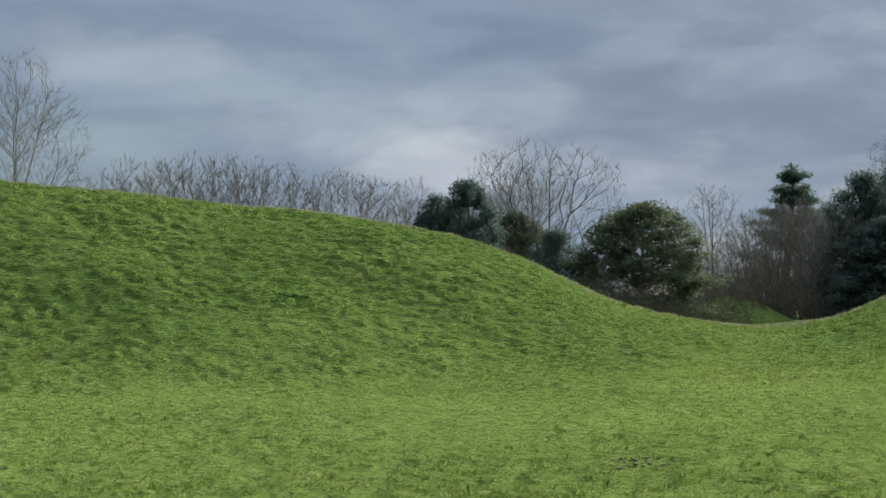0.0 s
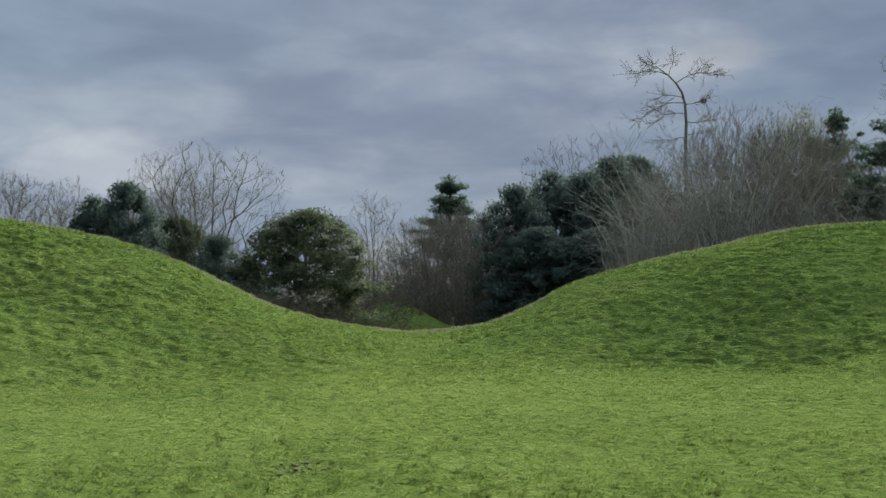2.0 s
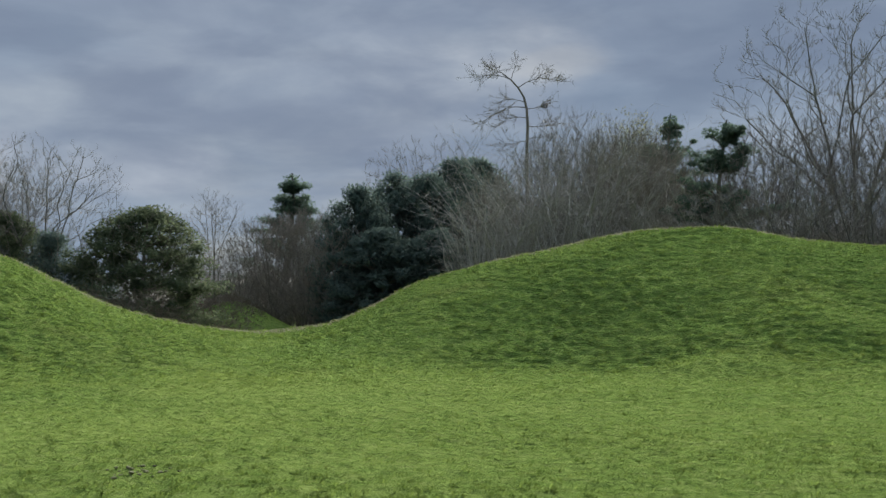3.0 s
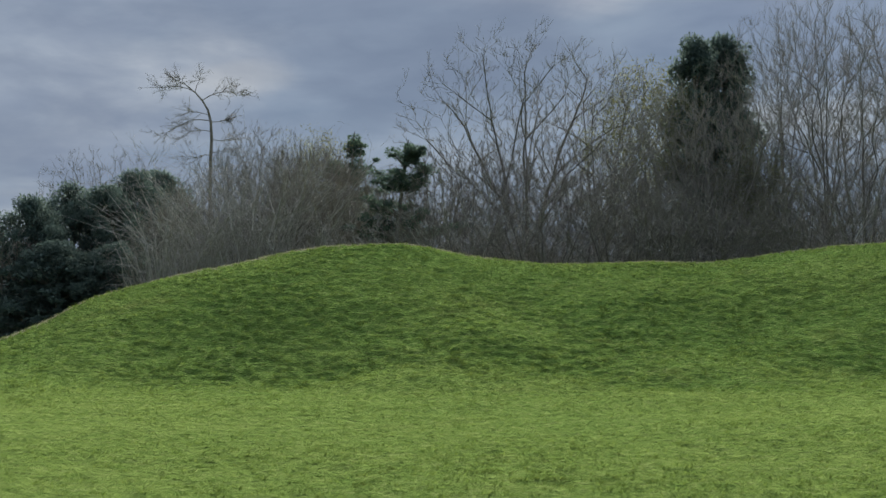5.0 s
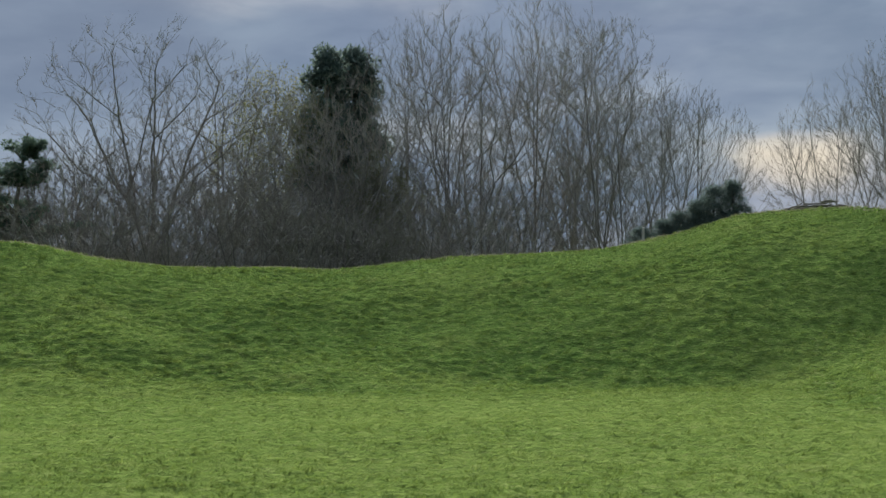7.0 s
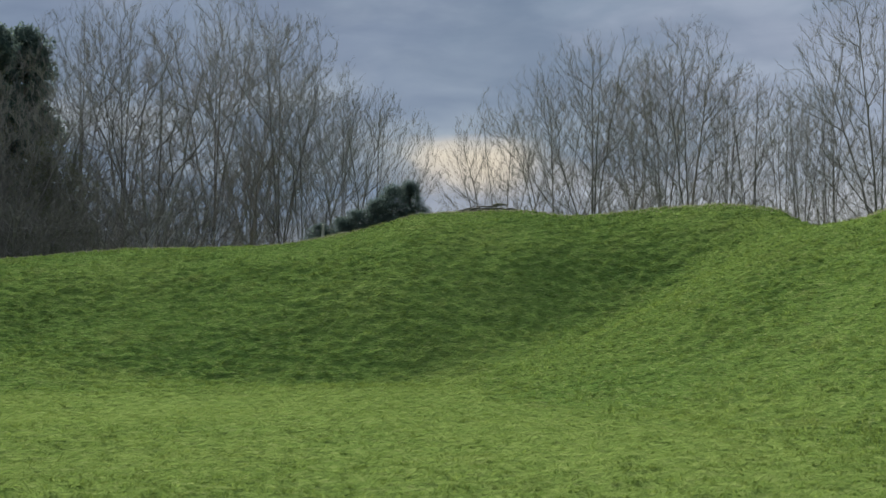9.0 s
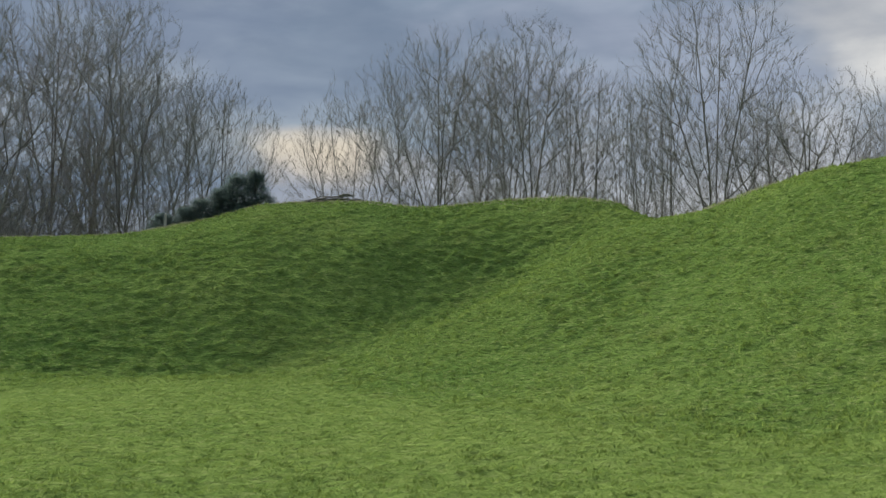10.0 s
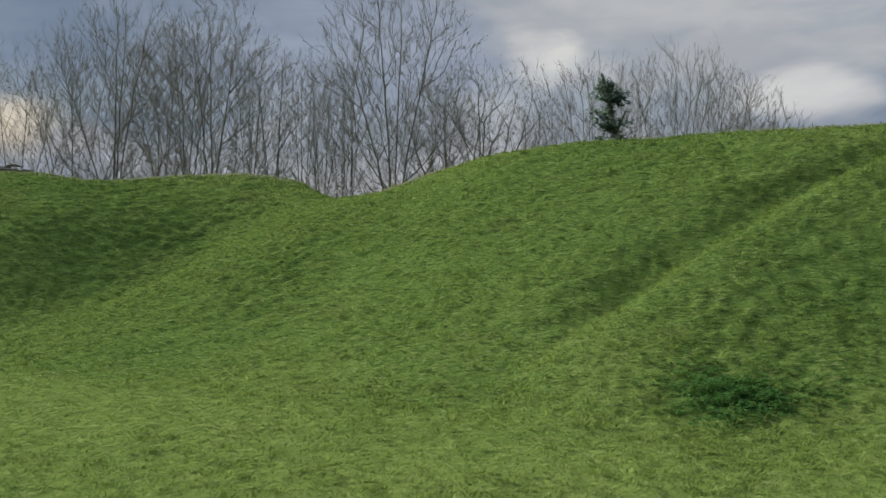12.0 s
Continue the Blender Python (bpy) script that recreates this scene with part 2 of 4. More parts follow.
# the near bank that crosses before it: azimuth, foot, crest, height
NEAR = [(-90, 20, 40, 0), (66, 36, 40, 0), (70, 32, 37, 0.35), (73, 29, 38.5, 1.1), (76, 26.5, 40, 2.0), (80, 23.5, 43, 3.7), (84.8, 20.5,
        47, 5.6), (86.7, 19.6, 46, 5.76), (89, 18.5, 45, 6.33), (91.6, 18, 43, 6.74), (94.6, 17.2, 41, 6.79), (98.4, 16.8, 39, 6.68),
        (103, 16.5, 37.5, 6.72), (108.5, 16.2, 36.5, 6.59), (160, 16, 34, 6.5), (225, 18, 36, 6.5), (270, 24, 42, 0)]
# azimuth, height of the crest over the arena's floor
CREST = [(-90, 6.5), (-30, 6.4), (-19.3, 6.13), (-9.7, 5.64), (-2.1, 4.97), (0.4, 4.6), (3, 3.9), (5.5, 2.99), (8, 2.0), (10.5, 1.45), (14,
         1.12), (17, 1.42), (18.8, 2.04), (21.4, 3.2), (26.5, 4.38), (31.6, 5.29), (34.3, 5.37), (38.4, 4.79), (41, 4.57), (45.5, 4.67),
         (47.8, 4.57), (54, 5.06), (60.4, 5.45), (64.1, 6.1), (67, 6.85), (70.3, 6.98), (74.2, 6.71), (79.8, 6.99), (82.3, 6.67), (83.6,
         5.74), (84.8, 3.04), (87, 5.4), (95, 5), (112, 5), (160, 5), (225, 5), (270, 6.5)]
OUTSIDE = 1.4


def polar(azimuth, radius):
    return radius * math.sin(radians(azimuth)), radius * math.cos(radians(azimuth))


GULLY = [polar(88.4, 20.0), polar(90.9, 21.5), polar(95, 23.5), polar(99.2, 25.6), polar(102, 26.9), polar(104.5, 28.5), polar(109, 30.9), polar(113, 31.8)]


def smooth(u):
    u = np.clip(u, 0, 1)
    return u * u * (3 - 2 * u)


def land(x, y):
    """Height of the ground, without its tufts."""
    x, y = np.asarray(x, float), np.asarray(y, float)
    az = np.degrees(np.arctan2(x, y))
    az = np.where(az < -90, az + 360, az)
    r = np.hypot(x, y)
    wander = 6.0 * (vnoise(x / 8.3, y / 8.3, 12) - 0.5) + 2.4 * (vnoise(x / 3.1, y / 3.1, 13) - 0.5)
    foot, top, high = spline(SPAN, az, 1), spline(SPAN, az, 2), spline(CREST, az)
    s = np.clip((r - foot) / (top - foot), 0, 1)
    s = np.clip((r + wander * (1 - s) ** 2 - foot) / (top - foot), 0, 1)
    z = high * (0.55 * smooth(s) + 0.45 * smooth(s ** 0.75))
    z = z + np.clip(r - 12, 0, 30) * 0.006 * (1 - s)
    beyond = OUTSIDE - 0.85 * np.exp(-((az - 14) / 5.5) ** 2)
    z = np.where(r > top, high + (beyond - high) * smooth((r - top) / 15), z)
    foot, top, high = spline(NEAR, az, 1), spline(NEAR, az, 2), spline(NEAR, az, 3)
    s = np.clip((r - foot) / (top - foot), 0, 1)
    near_bank = high * (0.55 * smooth(s) + 0.45 * smooth(s ** 0.85))
    near_bank = np.where(r > top, high * (1 - 0.8 * smooth((r - top) / 14)), near_bank)
    z = np.maximum(z, 0)
    soft = 2.0 + 3.0 * smooth(np.maximum(z, near_bank) / 5)
    z = (z ** soft + near_bank ** soft) ** (1 / soft)
    mx, my = polar(12.9, 86)
    along = (x - mx) * math.cos(radians(14)) - (y - my) * math.sin(radians(14))
    z = z + 2.4 * np.exp(-(along / 3.6) ** 2 - ((r - 86) / 6.0) ** 2)
    # the worn gully up the near bank, with the spur before it
    best, side = np.full(x.shape, 99.0), np.zeros(x.shape)
    for (ax, ay), (bx, by) in zip(GULLY, GULLY[1:]):
        dx, dy = bx - ax, by - ay
        u = np.clip(((x - ax) * dx + (y - ay) * dy) / (dx * dx + dy * dy), 0, 1)
        px, py = x - ax - u * dx, y - ay - u * dy
        d = np.hypot(px, py)
        side = np.where(d < best, np.sign(dx * py - dy * px), side)
        best = np.minimum(best, d)
    fade = smooth((az - 89.5) / 9)
    near = -side * best
    z = z - fade * 0.34 * np.exp(-(best / 0.8) ** 2)
    z = z + fade * np.where(near > 0, 0.27 * smooth(near / 1.4) * np.exp(-((near - 1.2) / 3.0) ** 2 * (near > 1.2)), 0)
    # soft unevenness
    rough = smooth((r - 4) / 6)
    z = z + rough * 0.14 * (vnoise(x / 4.1, y / 4.1, 1) - 0.5) + rough * 0.04 * (vnoise(x / 1.7, y / 1.7, 2) - 0.5)
    far = smooth((r - 200) / 900)
    return z + far * 6 * (vnoise(x / 160, y / 160, 3) - 0.3)


def foot_at(az):
    return np.minimum(spline(SPAN, az, 1), spline(NEAR, az, 1) + 30 * (spline(NEAR, az, 3) < 0.3))


def uphill(x, y):
    """The way up the slope, level and of length one."""
    e, r = 1.4, np.hypot(x, y) + 1e-6
    gx = (land(x + e, y) - land(x - e, y)) / (2 * e) + 0.07 * x / r
    gy = (land(x, y + e) - land(x, y - e)) / (2 * e) + 0.07 * y / r
    n = np.hypot(gx, gy) + 1e-6
    return gx / n, gy / n


def lie(u, v, ux, uy):
    """Noise whose lumps lie along the slope: broad across it, short up it."""
    az = np.degrees(np.arctan2(ux, uy))
    total, power = 0, 0
    fine = 0.7 - 0.35 * smooth((np.hypot(u, v) - 18) / 20)
    for k, centre in enumerate(range(-30, 331, 30)):
        w = np.clip(1 - np.abs((az - centre + 180) % 360 - 180) / 30, 0, 1)
        c, s = math.cos(radians(centre)), math.sin(radians(centre))
        n = (1 - fine) * vnoise((u * c - v * s) / 0.29, (u * s + v * c) / 0.17, 60 + k % 12) + fine * vnoise((u * c - v * s) / 0.18 + 5, (u * s + v * c) / 0.12, 80 + k % 12)
        total, power = total + w * (n - 0.5), power + w * w
    return 0.5 + 1.25 * total / np.sqrt(power + 1e-9)


def tufts(x, y, way=None):
    """Tussocks of rough grass: taller on the banks than on the trodden floor."""
    az = np.degrees(np.arctan2(x, y))
    r = np.hypot(x, y)
    az = np.where(az < -90, az + 360, az)
    bank = smooth((r - foot_at(az) + 8) / 14)
    way = way or uphill(x, y)
    u, v = x + 0.13 * vnoise(x / 0.3, y / 0.3, 8), y + 0.13 * vnoise(x / 0.3, y / 0.3, 9)
    patch = 0.35 + 0.75 * vnoise(x / 2.6, y / 2.6, 7) + 0.4 * vnoise(y / 7.1, x / 7.1, 10)
    mound = smooth((lie(u, v, *way) - 0.26) / 0.48)
    small = vnoise((u + v) / 0.4, (u - v) / 0.4, 5)
    t = (0.9 + 0.1 * bank) * (0.075 * mound + 0.03 * small) * patch * np.clip(r / 36, 0.68, 1)
    return (t + vnoise(x / 1.6, y / 1.6, 6) * 0.02) * smooth((r - 6) / 4) * (1 - smooth((r - 70) / 20))


def surface(x, y):
    """The turf's points: the tussocks hang a little downhill."""
    ux, uy = uphill(x, y)
    t = tufts(x, y, (ux, uy))
    az = np.degrees(np.arctan2(x, y))
    lean = 0.6 * t * smooth((np.hypot(x, y) - foot_at(np.where(az < -90, az + 360, az)) + 8) / 14)
    return x - ux * lean, y - uy * lean, land(x, y) + t


def worn_lit_at(x, y):
    """How pale the grass is: trodden on the arena's floor and on the way out through the gap; the floor's stronger
    light is painted in as well.
    """
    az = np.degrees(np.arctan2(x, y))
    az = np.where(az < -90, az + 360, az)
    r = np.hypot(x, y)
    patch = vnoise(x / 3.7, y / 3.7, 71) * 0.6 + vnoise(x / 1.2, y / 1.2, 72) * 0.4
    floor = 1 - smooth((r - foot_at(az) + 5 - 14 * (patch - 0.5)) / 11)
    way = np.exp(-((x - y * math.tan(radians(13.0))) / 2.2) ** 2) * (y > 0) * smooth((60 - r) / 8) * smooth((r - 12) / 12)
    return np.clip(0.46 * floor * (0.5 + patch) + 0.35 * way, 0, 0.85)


def set_worn_lit(mesh, value):
    mesh.attributes.new("worn_lit", "FLOAT", "POINT").data.foreach_set("value", value.astype(np.float32).ravel())


def part(name, bm, material, parent, label=""):
    me = bpy.data.meshes.new(name)
    bm.to_mesh(me)
    bm.free()
    me.materials.append(material)
    ob = new(name, me)
    ob.parent = parent
    return tagged(ob, label)


def mesh_from(name, verts, faces, material, flat=False):
    """A mesh from arrays: triangles or quads, all of one size."""
    verts, faces = np.asarray(verts, np.float32), np.asarray(faces, np.int32)
    me = bpy.data.meshes.new(name)
    k = faces.shape[1]
    me.vertices.add(len(verts)); me.vertices.foreach_set("co", verts.ravel())
    me.loops.add(faces.size); me.loops.foreach_set("vertex_index", faces.ravel())
    me.polygons.add(len(faces)); me.polygons.foreach_set("loop_start", np.arange(0, faces.size, k, dtype=np.int32))
    me.update(calc_edges=True)
    me.materials.append(material)
    me.polygons.foreach_set("use_smooth", np.full(len(faces), not flat))
    return me


def make_ground():
    cols = np.concatenate([np.arange(-22, 111.95, 0.115), np.arange(112, 338, 3.0)])
    rows = np.concatenate([[0, 0.6, 2, 4, 6, 8, 10], np.arange(11, 16, 0.2), np.arange(16, 30, 0.15), np.arange(30, 57, 0.115), np.arange(57, 58, 0.3), np.arange(58, 75, 0.6), np.arange(75, 110, 1.5), [115, 125, 140, 160, 200, 260, 340, 450, 600, 800, 1200, 1800, 2600, 3600]])
    A, R = np.meshgrid(np.radians(cols), rows, indexing="ij")
    x, y, z = surface(R * np.sin(A), R * np.cos(A))
    nc, nr = A.shape
    i, j = np.meshgrid(np.arange(nc), np.arange(nr - 1), indexing="ij")
    i2 = (i + 1) % nc
    faces = np.stack([i * nr + j, i2 * nr + j, i2 * nr + j + 1, i * nr + j + 1], -1).reshape(-1, 4)
    verts = np.stack([x, y, z], -1).reshape(-1, 3)
    mesh = mesh_from("ground", verts, faces[:, ::-1], GRASS)
    set_worn_lit(mesh, worn_lit_at(R * np.sin(A), R * np.cos(A)))
    ob = new("ground", mesh)
    tagged(ob, "rough green turf over earth banks and arena floor", "ground", kind="structure")


make_ground()


def make_grass():
    """Fine short blades over all the turf that lies before the banks."""
    rng = np.random.default_rng(4)
    n, per = 110000, 5
    az = rng.uniform(-20.5, 109.5, n)
    r = 9.5 + 46 * rng.random(n) ** 1.35
    x, y = r * np.sin(np.radians(az)), r * np.cos(np.radians(az))
    keep = (r < spline(SPAN, az, 2) + 1.0) & (rng.random(n) < 0.2 + 0.8 * smooth((tufts(x, y) - 0.02) / 0.06))
    az, r, x, y = az[keep], r[keep], x[keep], y[keep]
    bank = smooth((r - foot_at(az) + 5) / 8)
    n = len(x)
    size = np.repeat(rng.uniform(0.6, 1.4, n) * (0.6 + 0.65 * bank), per)
    lean = rng.uniform(0, 2 * np.pi, n * per)
    away = np.stack([np.cos(lean), np.sin(lean), 0 * lean], -1)
    base = np.repeat(np.stack(surface(x, y), -1) - (0, 0, 0.012), per, 0) + away * (0.09 * size * rng.random(n * per) ** 0.5)[:, None]
    tall = size * rng.uniform(0.05, 0.10, n * per)
    wide = 0.004 + 0.003 * rng.random(n * per) + 0.00028 * np.repeat(r, per)
    side = np.stack([-np.sin(lean), np.cos(lean), 0 * lean], -1) * wide[:, None]
    blow = np.repeat(np.stack([-0.55 * bank * x / r + 0.2, -0.55 * bank * y / r - 0.2, 0 * x], -1), per, 0)
    tip = base + (away * rng.uniform(0.4, 1.3, n * per)[:, None] + blow) * tall[:, None] + np.stack([0 * tall, 0 * tall, tall * 0.75], -1)
    verts = np.stack([base - side, base + side, tip], 1).reshape(-1, 3)
    mesh = mesh_from("grass", verts, np.arange(len(verts)).reshape(-1, 3), BLADES, True)
    # each tuft takes the light as the ground does on which it grows
    e = 0.06
    sx = (land(x + e, y) + tufts(x + e, y) - land(x - e, y) - tufts(x - e, y)) / (2 * e)
    sy = (land(x, y + e) + tufts(x, y + e) - land(x, y - e) - tufts(x, y - e)) / (2 * e)
    lay = np.repeat(np.stack([-sx, -sy, np.ones(n)], -1), per, 0) + rng.normal(0, 0.3, (n * per, 3)) + away * 0.5
    mesh.attributes.new("lay", "FLOAT_VECTOR", "POINT").data.foreach_set("vector", np.repeat(lay, 3, 0).astype(np.float32).ravel())
    set_worn_lit(mesh, np.repeat(worn_lit_at(x, y), per * 3))
    tagged(new("grass", mesh), "short green grass over the banks", "grass", kind="stuff")


make_grass()


def make_crest_grass():
    """A fringe of paler grass blades along the tops of the banks."""
    rng = np.random.default_rng(44)
    n = 60000
    az = rng.uniform(-20.5, 109.5, n)
    r = np.where(az > 84.5, spline(NEAR, az, 2), spline(SPAN, az, 2)) + rng.normal(-0.6, 0.8, n)
    x, y = r * np.sin(np.radians(az)), r * np.cos(np.radians(az))
    keep = rng.random(n) < 0.3 + 0.9 * vnoise(x / 2.1, y / 2.1, 51)
    x, y, n = x[keep], y[keep], int(keep.sum())
    base = np.stack(surface(x, y), -1) - (0, 0, 0.01)
    lean = rng.uniform(0, 2 * np.pi, n)
    tall = rng.uniform(0.04, 0.10, n)
    side = np.stack([np.cos(lean), np.sin(lean), 0 * lean], -1) * (0.012 + 0.008 * rng.random(n))[:, None]
    tip = base + np.stack([rng.normal(0, 0.5, n), rng.normal(0, 0.5, n), np.ones(n)], -1) * tall[:, None]
    verts = np.stack([base - side, base + side, tip], 1).reshape(-1, 3)
    mesh = mesh_from("crest_grass", verts, np.arange(3 * n).reshape(-1, 3), PALE_GRASS, True)
    tagged(new("crest_grass", mesh), "pale grass along the tops of the banks", "grass", kind="stuff")


make_crest_grass()


def make_tussocks():
    """Ranker, darker tussocks that stand out of the turf."""
    rng = np.random.default_rng(14)
    n, per = 3000, 16
    az = rng.uniform(-20.5, 109.5, n)
    r = 9.5 + 40 * rng.random(n) ** 1.4
    bank = smooth((r - foot_at(az) + 5) / 8)
    near = smooth((32 - r) / 14) * smooth((az - 70) / 20)
    keep = (r < spline(SPAN, az, 2) + 1) & (rng.random(n) < 0.55 + 0.45 * np.maximum(bank, near))
    az, r, bank, near = az[keep], r[keep], bank[keep], near[keep]
    n = len(az)
    x, y = r * np.sin(np.radians(az)), r * np.cos(np.radians(az))
    clump = smooth((vnoise(x / 2.3, y / 2.3, 31) - 0.25) / 0.5)
    size = np.repeat(rng.uniform(0.4, 1.0, n) ** 1.3 * (0.45 + 0.45 * np.maximum(bank, near)) * (0.5 + 0.5 * clump), per)
    lean = rng.uniform(0, 2 * np.pi, n * per)
    away = np.stack([np.cos(lean), np.sin(lean), 0 * lean], -1)
    out = rng.random(n * per) ** 0.6
    base = np.repeat(np.stack(surface(x, y), -1) - (0, 0, 0.01), per, 0) + away * (0.2 * size * out)[:, None]
    tall = size * rng.uniform(0.05, 0.10, n * per) * (1.1 - 0.5 * out)
    wide = 0.008 + 0.005 * rng.random(n * per) + 0.0003 * np.repeat(r, per)
    side = np.stack([-np.sin(lean), np.cos(lean), 0 * lean], -1) * wide[:, None]
    blow = np.array([0.3, -0.25, 0.0])
    tip = base + (away * (0.35 + 0.8 * out)[:, None] + blow) * tall[:, None] + np.stack([0 * tall, 0 * tall, tall * 0.8], -1)
    verts = np.stack([base - side, base + side, tip], 1).reshape(-1, 3)
    mesh = mesh_from("tussocks", verts, np.arange(len(verts)).reshape(-1, 3), RANK, True)
    lay = away * (0.35 + 0.9 * out)[:, None] + np.array([0, 0, 1.1]) + rng.normal(0, 0.2, (n * per, 3))
    mesh.attributes.new("lay", "FLOAT_VECTOR", "POINT").data.foreach_set("vector", np.repeat(lay, 3, 0).astype(np.float32).ravel())
    tagged(new("tussocks", mesh), "rank darker green tussocks in the turf", "grass", kind="stuff")


make_tussocks()

# ---- trees ----


class Sticks:
    """Collects tapered, bent tubes into one mesh."""

    def __init__(self):
        self.v, self.f, self.n = [], [], 0

    def tube(self, pts, radii, sides):
        pts = np.asarray(pts, float)
        k = len(pts)
        t = np.gradient(pts, axis=0)
        t /= np.linalg.norm(t, axis=1)[:, None] + 1e-9
        ref = np.array([0.0, 0, 1]) if abs(t[0, 2]) < 0.85 else np.array([1.0, 0, 0])
        u = np.cross(t, ref); u /= np.linalg.norm(u, axis=1)[:, None] + 1e-9
        w = np.cross(t, u)
        ang = np.arange(sides) * 2 * np.pi / sides
        ring = u[:, None] * np.cos(ang)[None, :, None] + w[:, None] * np.sin(ang)[None, :, None]
        v = pts[:, None] + ring * np.asarray(radii)[:, None, None]
        idx = self.n + np.arange(k * sides).reshape(k, sides)
        a, b = idx[:-1], np.roll(idx, -1, 1)[:-1]
        c, d = np.roll(idx, -1, 1)[1:], idx[1:]
        self.f.append(np.stack([a, b, c, a, c, d], -1).reshape(-1, 3))
        self.v.append(v.reshape(-1, 3)); self.n += k * sides

    def cones(self, p, q, radius):
        """Many thin straight twigs at once, three-sided."""
        m = len(p)
        if not m:
            return
        t = q - p
        t = t / (np.linalg.norm(t, axis=1)[:, None] + 1e-9)
        u = np.cross(t, np.array([0.31, 0.52, 0.79])); u /= np.linalg.norm(u, axis=1)[:, None] + 1e-9
        w = np.cross(t, u)
        rr = radius[:, None]
        v = np.stack([p + u * rr, p + (-0.5 * u + 0.87 * w) * rr, p + (-0.5 * u - 0.87 * w) * rr, q], 1)
        i = self.n + np.arange(m)[:, None] * 4
        self.f.append(np.concatenate([i + [0, 1, 3], i + [1, 2, 3], i + [2, 0, 3]], 0))
        self.v.append(v.reshape(-1, 3)); self.n += m * 4

    def rods(self, p, q, r1, r2, sides):
        """Many straight tapered lengths of branch at once."""
        m = len(p)
        if not m:
            return
        t = q - p
        t = t / (np.linalg.norm(t, axis=1)[:, None] + 1e-9)
        u = np.cross(t, np.array([0.83, 0.41, 0.12])); u /= np.linalg.norm(u, axis=1)[:, None] + 1e-9
        w = np.cross(t, u)
        a = np.arange(sides) * 2 * np.pi / sides
        ring = u[:, None] * np.cos(a)[None, :, None] + w[:, None] * np.sin(a)[None, :, None]
        over = t * (r1 * 0.6)[:, None]
        v = np.concatenate([(p - over)[:, None] + ring * r1[:, None, None], q[:, None] + ring * r2[:, None, None]], 1)
        c = np.arange(sides)
        e = (c + 1) % sides
        f = np.concatenate([np.stack([c, e, e + sides], -1), np.stack([c, e + sides, c + sides], -1)], 0)
        self.f.append((self.n + np.arange(m)[:, None, None] * 2 * sides + f[None]).reshape(-1, 3))
        self.v.append(v.reshape(-1, 3)); self.n += m * 2 * sides

    def shoots(self, rng, p, q, radius):
        """The very finest twigs: one slender blade each."""
        m = len(p)
        u = np.cross(q - p, rng.normal(0, 1, (m, 3))); u /= np.linalg.norm(u, axis=1)[:, None] + 1e-9
        self.v.append(np.stack([p - u * radius, p + u * radius, q], 1).reshape(-1, 3))
        self.f.append(self.n + np.arange(m * 3).reshape(-1, 3)); self.n += m * 3

    def mesh(self, name, material):
        return mesh_from(name, np.concatenate(self.v), np.concatenate(self.f), material, True)


def child(name, mesh, parent, label=""):
    ob = new(name, mesh)
    ob.parent = parent
    return tagged(ob, label)


def side_way(rng, d, angle):
    """A direction that leaves d by an angle, on a random side."""
    d = d / np.linalg.norm(d)
    ref = np.array([0, 0, 1.0]) if abs(d[2]) < 0.9 else np.array([1.0, 0, 0])
    u = np.cross(d, ref); u /= np.linalg.norm(u)
    w = np.cross(d, u)
    ph = rng.uniform(0, 2 * np.pi)
    return d * math.cos(angle) + (u * math.cos(ph) + w * math.sin(ph)) * math.sin(angle)


def bent(rng, p, d, length, k, wander, lift):
    pts, d = [np.array(p, float)], np.array(d, float)
    for _ in range(k):
        d = d + rng.normal(0, wander, 3) + np.array([0, 0, lift])
        d /= np.linalg.norm(d)
        pts.append(pts[-1] + d * length / k)
    return np.array(pts)


